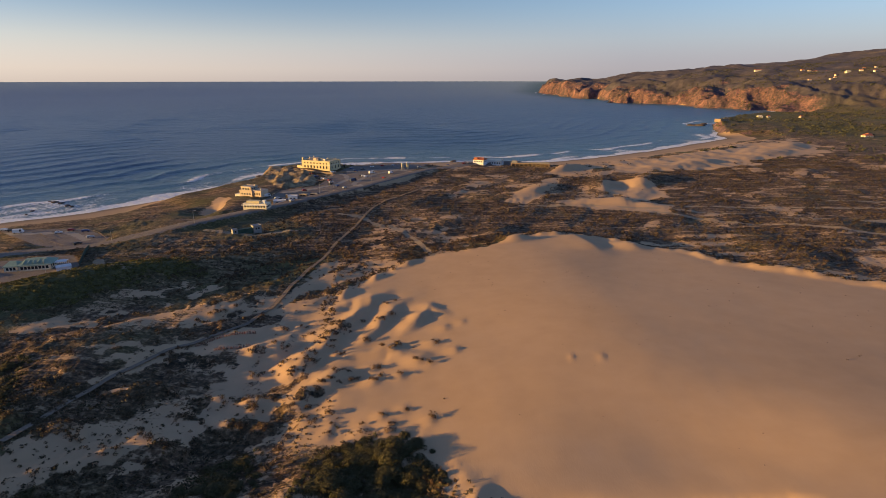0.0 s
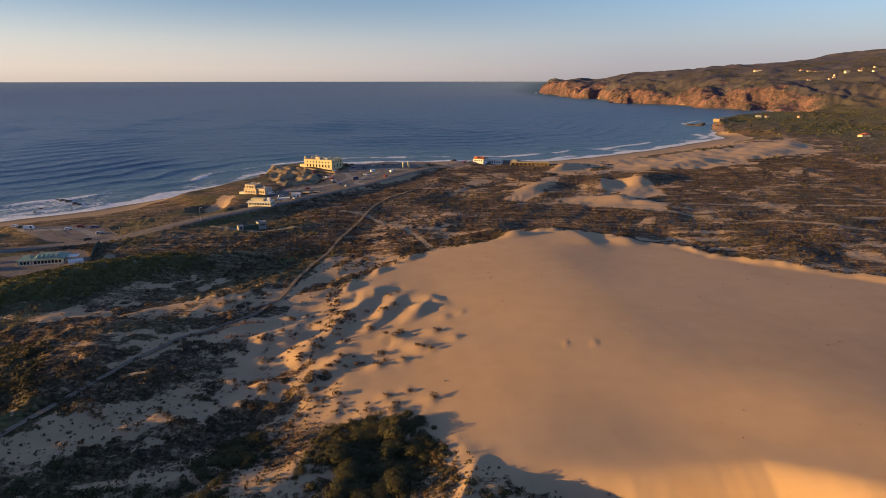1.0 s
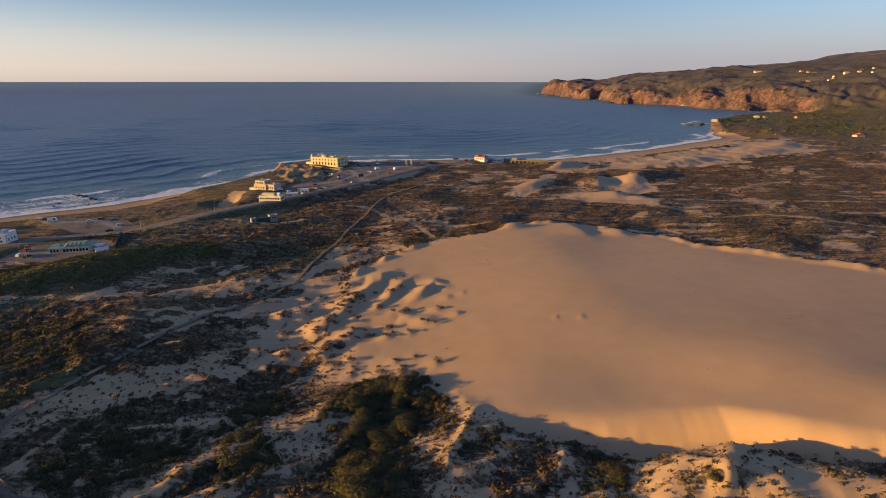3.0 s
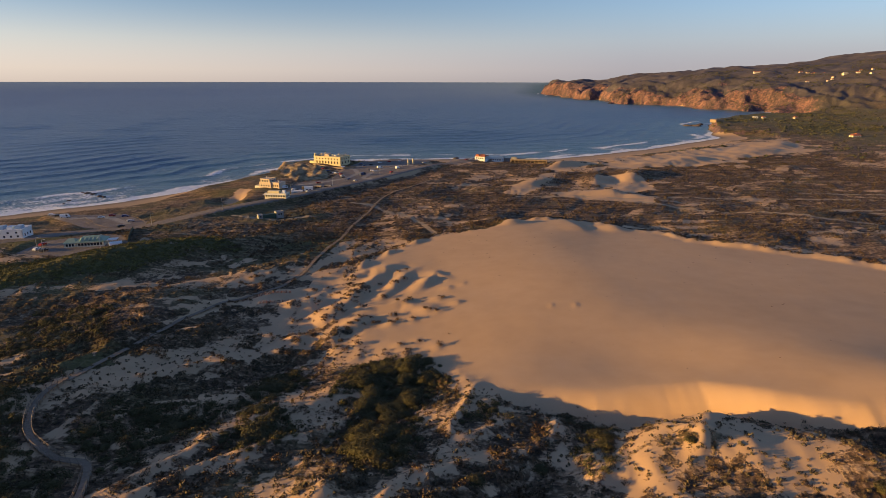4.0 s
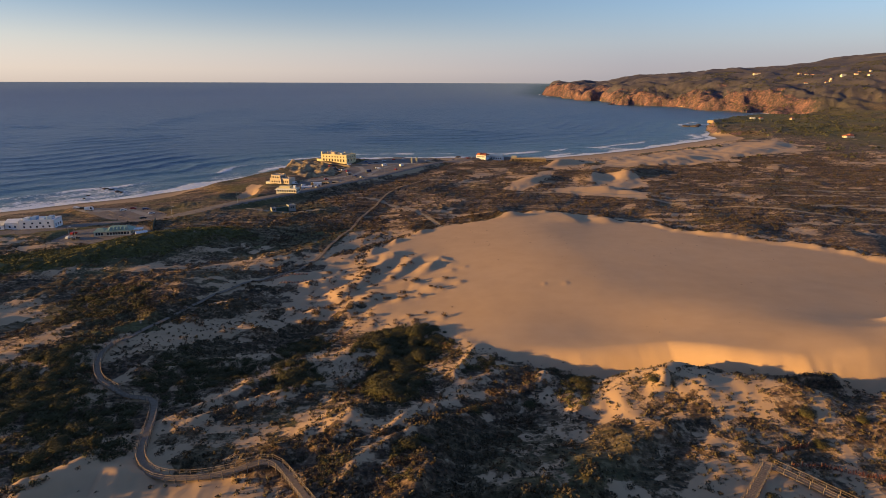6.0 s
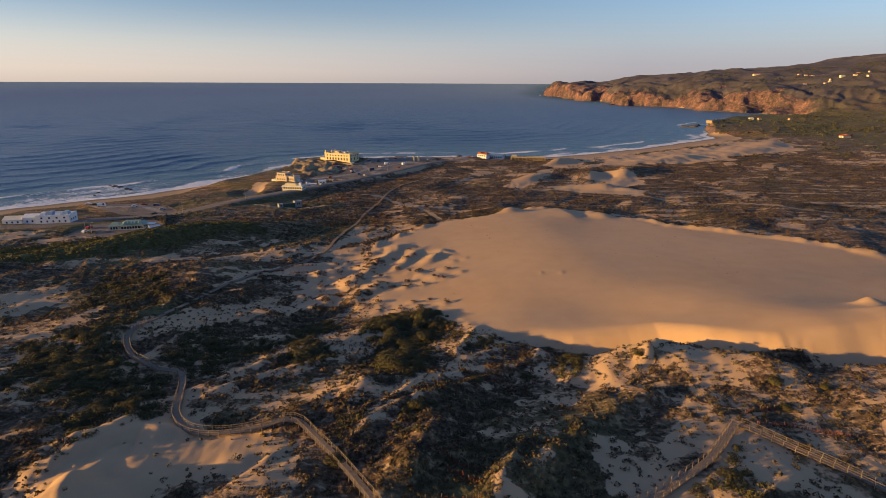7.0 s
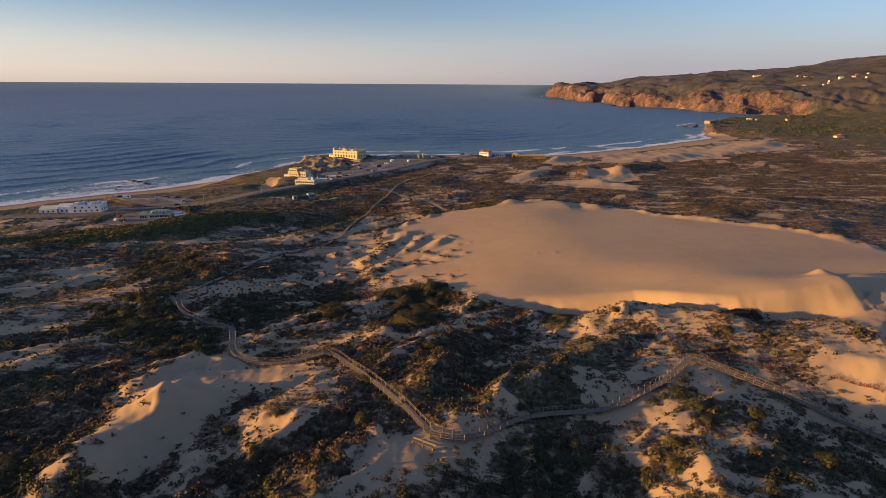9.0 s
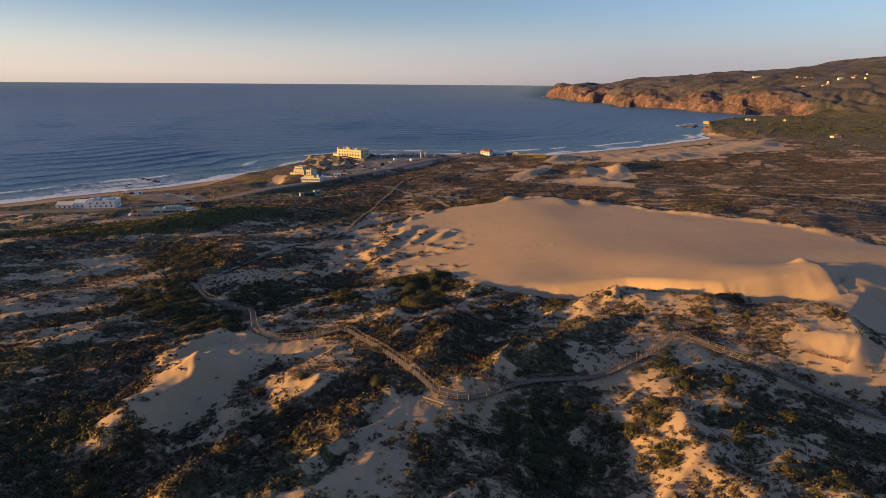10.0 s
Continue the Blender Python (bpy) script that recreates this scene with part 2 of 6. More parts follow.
def ground0(x, y):
    x, y = np.asarray(x, float), np.asarray(y, float)
    d = inside(x, y, LAND)
    yy = y + 0.0 * x
    py, pz = [p[0] for p in PROFILE], [p[1] for p in PROFILE]
    # cosine-free smoothing: mean of three shifted straight profiles
    base = (np.interp(yy - 18, py, pz) + np.interp(yy, py, pz) + np.interp(yy + 18, py, pz)) / 3
    # the plateau of bare sand lies higher than the scrub beside it
    table = 28.3 + 0.06 * (x - 50) * (1 - smooth(80, 150, y)) + np.interp(y - 0.2 * (x - 60), [60, 140, 200, 240, 270, 320], [0, -0.4, -4.0, -7.5, -9.5, -12])
    k = smooth(-46, 64, x) * slip_face(x, y) * (1 - smooth(270, 335, y - 0.2 * (x - 60))) * (1 - smooth(230, 330, x))
    base = base * (1 - k) + table * k
    base = base - 4.6 * np.exp(-((y - lip(x) + 10) / 5.0) ** 2) * smooth(8, 36, x) * (1 - smooth(100, 125, x))   # the hollow at its foot
    # the scrub dunes on the seaward side fall away from the sea
    base = base + 5.5 * smooth(5, 60, y) * (1 - smooth(-165, -62, x + 0.15 * (y - 100))) * (1 - smooth(205, 265, y + 0.9 * np.clip(-150 - x, 0, 60)))
    base = base - 2.3 * np.exp(-((x + 54) / 20) ** 2) * smooth(92, 118, y) * (1 - smooth(172, 210, y))
    base = base - 9.0 * smooth(50, 84, x) * (1 - smooth(-10, 18, y))
    base = base - 3.0 * (1 - smooth(-225, -150, x)) * smooth(270, 320, y)
    # land north of the beach climbs inland
    inland = np.maximum(d, 0)
    north = smooth(850, 1500, y + 0.35 * (x - 500))
    base = base + north * 0.035 * np.maximum(inland - 40, 0)
    far = smooth(1500, 2050, y - 0.12 * (x - 1100))
    hill = 100 * (1 - np.exp(-inland / 85)) + 0.090 * inland
    base = base * (1 - far) + hill * far
    base = base + mound(x, y, -128, 590, 3.5, 55, 40, 20) + mound(x, y, -150, 452, 1.5, 30, 30, 0)
    rocky = np.maximum(far, np.maximum(np.exp(-(((x + 175) / 55) ** 2 + ((y - 555) / 90) ** 4)), smooth(520, 560, x) * smooth(1040, 1090, y)))
    shore = np.where(d > 0, d * (0.05 + 1.1 * rocky) + 0.003 * np.maximum(d - 45, 0) ** 2, d * 0.06)
    edge = 3 + 5 * rocky
    k = smooth(0, 1, np.clip((shore - base) / edge * 0.5 + 0.5, 0, 1))
    return np.where(d > 0, shore * (1 - k) + base * k, np.maximum(shore, -6))

SANDFIELD = [(-3, 268), (25, 276), (45, 296), (63, 306), (88, 300), (97, 276), (120, 263), (127, 236), (150, 212), (176, 188), (196, 150), (215, 110), (225, 60),
             (190, 20), (140, 5), (112, 28), (108, 46), (97, 54), (79, 62), (66, 67), (46, 70), (32, 76), (16, 81), (6, 90), (-3, 105), (-14, 111), (-22, 116),
             (-26, 125), (-31, 144), (-29, 154), (-34, 168), (-29, 177), (-40, 200), (-36, 222), (-22, 246)]
GREENHILL = [(-240, 150), (-222, 200), (-196, 226), (-168, 234), (-146, 250), (-122, 262), (-106, 242), (-124, 222), (-136, 205), (-150, 185), (-185, 160)]
HEATH = [(-75, 300), (-45, 240), (-20, 258), (25, 282), (45, 300), (95, 290), (120, 268), (150, 216), (190, 180), (240, 120), (900, 300), (1200, 1000),
         (640, 1040), (480, 760), (300, 610), (180, 560), (100, 640), (-10, 575), (-95, 425)]
BEACH_DUNES = [[(55, 414), (62, 450), (82, 488), (112, 527), (106, 502), (80, 437), (66, 408)],
               [(118, 585), (130, 615), (162, 622), (156, 590), (126, 555)],
               [(93, 413), (114, 432), (145, 428), (168, 402), (153, 374), (121, 384)],
               [(138, 470), (157, 513), (174, 516), (196, 496), (180, 440), (154, 432)],
               [(-178, 448), (-170, 402), (-159, 396), (-161, 440)],
               [(170, 560), (200, 640), (420, 800), (560, 900), (520, 740), (400, 680), (280, 590)]]
DRIFTS = [[(-63, 13), (-63, -3), (-68, -4), (-67, -14), (-65, -21), (-60, -24), (-59, -22), (-57, -18), (-54, -10), (-55, -4), (-55, 2)],
          [(-73, 5), (-71, 14), (-66, 21), (-58, 26), (-51, 19), (-41, 20), (-32, 16), (-38, 8), (-46, 7), (-54, 7), (-59, 1), (-70, 3)],
          [(-17, -13), (-9, -13), (-1, -13), (-4, -19), (-7, -24), (-14, -24), (-16, -34), (-18, -43), (-20, -42), (-18, -31), (-18, -20)],
          [(55, 17), (58, 18), (59, 12), (59, 5), (62, 5), (50, 4)]]
SLACKS = [[(56, 60), (62, 58), (68, 48), (66, 43), (59, 44), (57, 49)], [(95, 28), (98, 13), (102, 9), (97, 2), (89, 2), (84, 8), (85, 19)]]
ROAD = [(-430, 60), (-345, 200), (-302, 242), (-276, 250), (-246, 257), (-229, 272), (-212, 288), (-190, 298), (-173, 318), (-148, 347), (-121, 387), (-95, 432), (-68, 475), (-40, 528), (-9, 590), (30, 625), (70, 645), (120, 655)]
LOTS = [[(-275, 341), (-221, 344), (-194, 322), (-190, 309), (-206, 299), (-225, 305), (-242, 318)],
        [(-220, 238), (-220, 262), (-204, 272), (-186, 276), (-172, 258), (-174, 240), (-194, 234)],
        [(-135, 430), (-132, 472), (-106, 492), (-100, 578), (-92, 612), (-58, 640), (-10, 625), (-30, 570), (-66, 490), (-98, 440)],
        [(-5, 600), (30, 660), (100, 665), (95, 640), (30, 630)]]
LOT_LEVEL = [10.8, 14.5, 10.4, 8.4]
LANES = [[(-128, 462), (-108, 476), (-90, 500), (-84, 526), (-91, 552), (-104, 566)], [(-66, 478), (-76, 502), (-71, 532), (-60, 560), (-42, 582)], [(-104, 566), (-80, 580), (-52, 586), (-34, 580)],
         [(-120, 448), (-100, 455), (-78, 470)], [(-95, 506), (-102, 526), (-112, 540), (-120, 548)], [(-262, 330), (-225, 334), (-205, 318)]]
TRACKS = [[(-67, 372), (-51, 366), (-34, 340)], [(60, 400), (110, 405), (200, 372), (330, 330), (600, 250)],
          [(150, 378), (240, 300), (330, 240)], [(180, 400), (330, 390), (700, 330)], [(200, 260), (400, 230), (700, 150)], [(-3, 268), (-12, 300), (-30, 345)], [(330, 330), (430, 305), (640, 285)], [(300, 420), (500, 402), (820, 380)], [(250, 352), (400, 345), (720, 300)],
          [(-165, 262), (-152, 240), (-135, 232)], [(-140, 330), (-110, 318), (-80, 330)]]
CRAG = [(-184, 600), (-166, 606), (-138, 566), (-122, 556), (-112, 508), (-116, 486), (-132, 478), (-150, 505), (-168, 552)]
SPARSE = [(48, 52), (58, 72), (74, 64), (96, 56), (116, 46), (108, 34), (84, 38), (62, 34), (50, 40)]
BELT = [(-172, 300), (-150, 340), (-100, 425), (-62, 470), (-40, 330), (-58, 240), (-108, 222), (-118, 250), (-152, 288)]
WALKS = [(-98, 92), (-95, 76), (-88, 64), (-78, 56), (-70, 54), (-62, 36), (-54, 22), (-46, 20), (-31, 21.5), (-22, 10), (-13, -3), (-7, -13), (2, -12), (10, -6), (30, 0), (45, 11), (55, 22), (62, 15.5), (70, 8), (84, -2), (92, -7)]
RIDGES = [  # x, y, height, half length, half breadth, turn
    (41, 287, 3.2, 9, 5, 20), (75, 308, 1.6, 30, 6, 5), (98, 272, 2.4, 8, 8, 60), (127, 85, 1.6, 4, 4, 0), (140, 82, 2.5, 14, 9, 0), (-166, 402, -5.0, 26, 10, 100),
    (-140, 224, 5.0, 48, 16, 50), (-128, 66, 3.0, 36, 13, 30), (-118, 98, 2.5, 30, 12, 20), (-130, 30, 2.0, 30, 12, 30), (-60, 165, 1.5, 14, 8, 10)]
BEACH_RIDGES = [
    (138, 596, 5.0, 28, 9, 50), (146, 492, 3.0, 34, 7, 75), (166, 492, -2.5, 18, 9, 70), (184, 505, 3.2, 26, 12, 60), (128, 415, 3.0, 26, 8, 10), (150, 408, 2.2, 22, 8, -30), (86, 470, 3.5, 34, 12, 55),
    (205, 525, 3.5, 34, 16, 40), (300, 640, 3.2, 50, 14, 40), (420, 720, 3.0, 50, 16, 40), (500, 800, 3.5, 50, 16, 45), (350, 560, 5.0, 70, 20, 10), (240, 600, 2.5, 30, 10, 30)]
SWELLS = [  # x, y, height, radius of broad rises and hollows
    (88, 70, 3.4, 40), (-144, 78, -4.5, 70), (-24, 86, -2.5, 40), (-64, -26, -3.5, 24), (24, 46, -3.5, 24), (32, -10, -2.3, 24), (120, 62, 2.7, 24), (-104, 150, 2.7, 24), (-56, 102, -2.3, 24),
    (-144, 94, -3.7, 40), (56, 62, 3.7, 24), (40, 278, 1.7, 40), (-48, -26, -2.6, 24), (-152, 142, -1.5, 24), (-8, 30, 1.8, 24), (16, 78, 1.8, 24), (72, -26, 1.8, 24), (56, 94, -1.9, 24),
    (-96, 78, 1.5, 24), (-40, 278, -1.3, 24), (104, 62, 3.0, 24), (-120, 198, -1.4, 24), (-28, -38, 1.8, 20), (10, -32, -3.0, 22), (24, -14, -1.6, 16),
    (18, -38, -2.2, 15), (59, -28, -2.4, 15)]
# sharp wind-cut crests: height, breadth, and the line that the crest follows
CRESTS = [
    (2.4, 6.0, [(-48, -49), (-44, -45), (-46, -25), (-43, -19), (-34, -14), (-27, -7)]), (1.6, 4.0, [(-28, -33), (-25, -25), (-21, -17), (-17, -12)]), (2.6, 5.0, [(-4, -13), (1, -7), (9, 2), (18, 12), (28, 25), (38, 32), (46, 39)]),
    (2.2, 4.5, [(-11, 0), (-9, 5), (-5, 15), (-2, 27)]), (2.2, 5.0, [(-41, 21), (-32, 23), (-26, 33), (-21, 39), (-20, 48)])]
CRESTS += [   # the bare drift by the boardwalk
    (4.6, 7.5, [(-56, 4), (-60, -5), (-63, -12), (-63, -24), (-60, -33)]), (1.6, 3.5, [(-64, 12), (-62, -3), (-67, -4), (-71, -5)]),
    (1.5, 4.0, [(-54, 20), (-62, 22), (-68, 17), (-70, 12), (-73, 2)]), (1.2, 3.5, [(-33, 14), (-38, 9), (-44, 6)])]
CRESTS += [
    (2.6, 6.5, [(42, -11), (39, -27), (38, -38), (39, -44), (38, -49)]), (3.2, 6.0, [(53, 56), (49, 54), (42, 52)]), (1.6, 6.0, [(54, 56), (56, 51), (56, 45)]),
    (1.6, 4.5, [(24, 42), (30, 48), (38, 50), (46, 53)]), (2.4, 8.0, [(71, 51), (75, 44), (84, 40)]), (1.0, 9.0, [(80, 41), (90, 30), (94, 16), (97, 4)])]
CRESTS += [
    (3.0, 7.0, [(124, 78), (121, 57), (131, 57), (107, 31), (100, 16), (104, 12)]), (1.9, 10.0, [(74, 302), (75, 282), (78, 262)]),
    (1.6, 4.4, [(-41, 146), (-38, 158), (-33, 180), (-26, 201), (-21, 212)]), (1.3, 3.4, [(-26, 165), (-20, 176), (-16, 196), (-13, 201)]), (1.3, 3.4, [(-32, 151), (-25, 155), (-14, 156), (-1, 149)]),
    (1.5, 3.4, [(-12, 171), (-7, 179), (-3, 193), (2, 185)]), (1.3, 3.4, [(-41, 192), (-34, 202), (-27, 203)])]


rng_h = random.Random(77)
HUMMOCKS = []   # x, y, height, half length, half breadth
for _ in range(70):
    hx, hy = rng_h.uniform(-88, 2), rng_h.uniform(108, 205)
    if hx + 0.25 * (hy - 165) < -6 or hy < 130:
        s = rng_h.uniform(0.35, 0.8)
        HUMMOCKS.append((hx, hy, 1.3 * s, 3.4 * s, 1.9 * s))
for hx, hy in ((-58, 160), (-51, 163), (-46, 151), (-41, 151), (-54, 147), (-58, 132), (-66, 127), (-50, 130), (-46, 131), (-81, 132), (-75, 135), (-35, 133), (-37, 128), (-30, 138), (-72, 105),
               (-62, 107), (-60, 109), (-66, 111), (-75, 181), (-77, 172), (-29, 143), (-41, 157), (-44, 118), (-86, 114), (-100, 116), (-51, 120), (-33, 120)):
    s = rng_h.uniform(1.0, 1.45)
    HUMMOCKS.append((hx, hy, 1.35 * s, 3.6 * s, 2.3 * s))
for hx, hy, s in ((-6, 147, 0.9), (-18, 137, 0.8), (-24, 139, 0.7), (5, 153, 0.7), (-2, 160, 0.9), (2, 172, 0.8), (8, 176, 0.6), (45, 139, 0.3), (37, 140, 0.25), (72, 197, 0.3), (127, 85, 0.8)):
    HUMMOCKS.append((hx, hy, 1.3 * s, 3.2 * s, 1.6 * s))
for _ in range(80):   # broken sandy crests among the near scrub
    hx, hy = rng_h.uniform(-90, 62), rng_h.uniform(-60, 80)
    s = rng_h.uniform(0.5, 1.2)
    if any(inside(np.array([hx]), np.array([hy]), dr)[0] > -5 for dr in DRIFTS):
        continue
    HUMMOCKS.append((hx, hy, 0.8 * s, 3.0 * s, 2.0 * s))


def wind_crest(x, y, h, wide, pts):
    """A sharp crest along a line, gentle towards the sea and steep in its lee, lower at its ends and broken here and there."""
    d, a = line_far(x, y, pts)
    run = sum(math.hypot(b[0] - c[0], b[1] - c[1]) for b, c in zip(pts, pts[1:]))
    lee, best = np.zeros(np.shape(x)), np.full(np.shape(x), 1e9)
    for (ax, ay), (bx, by) in zip(pts, pts[1:]):
        dx, dy = bx - ax, by - ay
        k = np.clip(((x - ax) * dx + (y - ay) * dy) / (dx * dx + dy * dy), 0, 1)
        e = np.hypot(x - ax - k * dx, y - ay - k * dy)
        way = 1.0 if dy > 0 or (dy == 0 and dx > 0) else -1.0
        out = ((x - ax) * dy - (y - ay) * dx) * way / math.hypot(dx, dy) / (e + 0.3)
        lee, best = np.where(e < best, out, lee), np.minimum(best, e)
    w = wide * (0.92 - 0.34 * np.clip(lee, -1, 1))
    tent = np.clip(1 - d / (1.9 * w), 0, 1)
    tent = 0.55 * tent ** 1.5 + 0.45 * np.exp(-(d / w) ** 2)
    ends = smooth(-0.5, 6, a) * (1 - smooth(run - 6, run + 0.5, a)) * 0.7 + 0.3
    broken = min(max((7.6 - wide) / 3, 0.08), 1)   # broad drifts keep a clean crest
    return h * tent * ends * (0.92 + broken * (0.4 * grain(x, y, 7.0, 131) + 0.25 * grain(x, y, 3.0, 132)))


def dune(x, y, cx, cy, h, along, across, turn):
    """Like a mound, but long and gentle on its seaward flank and short on the other."""
    c, s = math.cos(radians(turn)), math.sin(radians(turn))
    u, v = ((x - cx) * c + (y - cy) * s) / along, -(x - cx) * s + (y - cy) * c
    v = np.where((v > 0) == (s > 0), v / (1.45 * across), v / (0.8 * across))
    return h * np.exp(-(u * u + v * v))


def crests(x, y):
    """0..1: how near a place is to the crest of one of the small wind-cut ridges, which run slantwise."""
    c, s = math.cos(0.9), math.sin(0.9)
    u, v = x * c + y * s, -x * s + y * c
    return np.clip(1 - 2.4 * np.abs(fbm(u * 0.36, v, 17, 3, 91, 0.45)), 0, 1)


def mats(x, y):
    """0..1: where the scrub of the near dunes stands close, in mats that run slantwise, with clean sand between."""
    c, s = math.cos(0.9), math.sin(0.9)
    u, v = x * c + y * s, -x * s + y * c
    hum = np.exp(-(((x + 36) / 46) ** 4 + ((y - 150) / 62) ** 4))
    f = fbm(u * 0.5, v, 13, 3, 44) + 0.45 * fbm(x, y, 4.0, 2, 45) + 0.35 * fbm(x, y, 60, 2, 40)
    f = f + 0.42 * (1 - smooth(-85, -55, x)) - 0.34 * hum - 0.25 * crests(x, y)
    for drift in DRIFTS:
        f = f - 1.2 * smooth(-4, 3, inside(x, y, drift))
    return smooth(-0.10, 0.24, f - 0.02 + 0.05 * (1 - smooth(70, 115, y)))


def ground(x, y, detail=True):
    """Height of the land at x, y."""
    x, y = np.asarray(x, float), np.asarray(y, float)
    warp = smooth(1350, 1800, y)
    wx = x + warp * (70 * fbm(x, y, 320, 4, 5) + 46 * (1 - 2 * np.abs(fbm(x, y, 170, 2, 8))) + 16 * fbm(x, y, 45, 3, 9))
    wy = y + warp * 40 * fbm(x, y, 260, 3, 6)
    z = ground0(wx, wy)
    dry = smooth(1.0, 3.0, z)
    for r in RIDGES + BEACH_RIDGES:
        z = z + dry * dune(x, y, *r)
    for sx, sy, sh, sr in SWELLS:
        z = z + dry * sh * np.exp(-((x - sx) ** 2 + (y - sy) ** 2) / sr ** 2)
    for ch, cw, cl in CRESTS:
        xs, ys = [p[0] for p in cl], [p[1] for p in cl]
        close = (x > min(xs) - 4 * cw) & (x < max(xs) + 4 * cw) & (y > min(ys) - 4 * cw) & (y < max(ys) + 4 * cw)
        if close.any():
            z[close] += wind_crest(x[close], y[close], ch, cw, cl)
    field = smooth(-6, 8, inside(x, y, SANDFIELD))
    near = (1 - smooth(350, 700, np.hypot(x, y))) * dry
    hum = np.exp(-(((x + 42) / 42) ** 4 + ((y - 165) / 52) ** 4)) * (1 - 0.7 * field)
    c, s = math.cos(0.9), math.sin(0.9)
    u, v = x * c + y * s, -x * s + y * c
    rough = (1 - field) * near
    for drift in DRIFTS:
        rough = rough * (1 - 0.95 * smooth(-3, 5, inside(x, y, drift)))
    z = z + rough * (1 - smooth(95, 240, y)) * (1 - 0.6 * hum) * 1.2 * (1 - smooth(52, 64, x)) * crests(x, y) ** 1.5 * smooth(1.5, 10, line_far(x, y, WALKS)[0])
    z = z + rough * (0.8 * fbm(u * 0.45, v, 16, 3, 21) + 0.9 * fbm(x, y, 45, 2, 22))
    z = z + hum * near * 1.4 * np.maximum(fbm(u * 0.6, v, 11, 2, 31) - 0.1, 0)
    for hx, hy, hh, hl, hb in HUMMOCKS:   # small dunes with a steep windward end and a tail
        close = (np.abs(x - hx) < 3.2 * hl) & (np.abs(y - hy) < 3.2 * hb)
        if close.any():
            du, dv = (x[close] - hx) / hl, (y[close] - hy) / hb
            du = np.where(du > 0, du * 1.5, du * 0.8)
            z[close] += hh * np.exp(-(du * du + dv * dv)) * dry[close]
    rim = np.exp(-(((inside(x, y, SANDFIELD) + 1.5 * fbm(x, y, 9, 2, 133)) / 3.0) ** 2)) * smooth(170, 230, y + 0.5 * np.maximum(x - 60, 0)) * near
    z = z + rim * np.maximum(0.2 + 1.5 * fbm(x, y, 12, 3, 134), -0.3)
    z = z + field * near * (0.4 * fbm(x, y, 60, 2, 23) + 0.03 * fbm(x, y, 6, 2, 24))
    land_far = smooth(700, 1500, y) * dry
    z = z + land_far * (1 - warp) * 5 * fbm(x, y, 150, 4, 25)
    z = z + warp * dry * (26 * fbm(x, y, 700, 3, 26) - (34 - 20 * smooth(90, 150, z)) * np.abs(fbm(x + 0.5 * y, y, 330, 3, 35)) * smooth(20, 90, z) + 16 * fbm(x, y, 190, 4, 27, 0.55) * smooth(0, 70, z) * (1 - 0.6 * smooth(90, 160, z)))
    spur = 1 - 2 * np.abs(grain(wx * 0.9 + 0.55 * wy, 0.35 * wy, 95, 141))
    z = z + warp * dry * smooth(8, 60, z) * (1 - smooth(55, 105, z)) * (14 * spur - 5 + 5 * (1 - 2 * np.abs(fbm(x, y, 42, 2, 142))))
    if detail:
        z = z + (1 - field) * near * (0.3 + 0.7 * mats(x, y)) * (0.42 * fbm(x, y, 2.6, 2, 28) + 0.2 * fbm(x, y, 1.1, 1, 36)) + dry * (1 - near) * 0.8 * fbm(x, y, 14, 3, 29) * (1 - warp)
    crag = smooth(-4, 5, inside(x, y, CRAG)) * smooth(0.5, 1.5, z)
    z = z + crag * (2.4 * fbm(x, y, 9, 3, 33) + 1.0 * fbm(x, y, 3, 2, 37) + 0.6)
    for lot, up in zip(LOTS, LOT_LEVEL):
        flat = smooth(-7, 1, inside(x, y, lot))
        z = z * (1 - flat) + flat * up
    rd, ra = line_far(x, y, ROAD)
    on_road = 1 - smooth(5, 11, rd)
    bank = 2.6 * smooth(350, 420, ra) * (1 - smooth(640, 760, ra))
    return z * (1 - on_road) + on_road * (ground0(x, y) + bank)


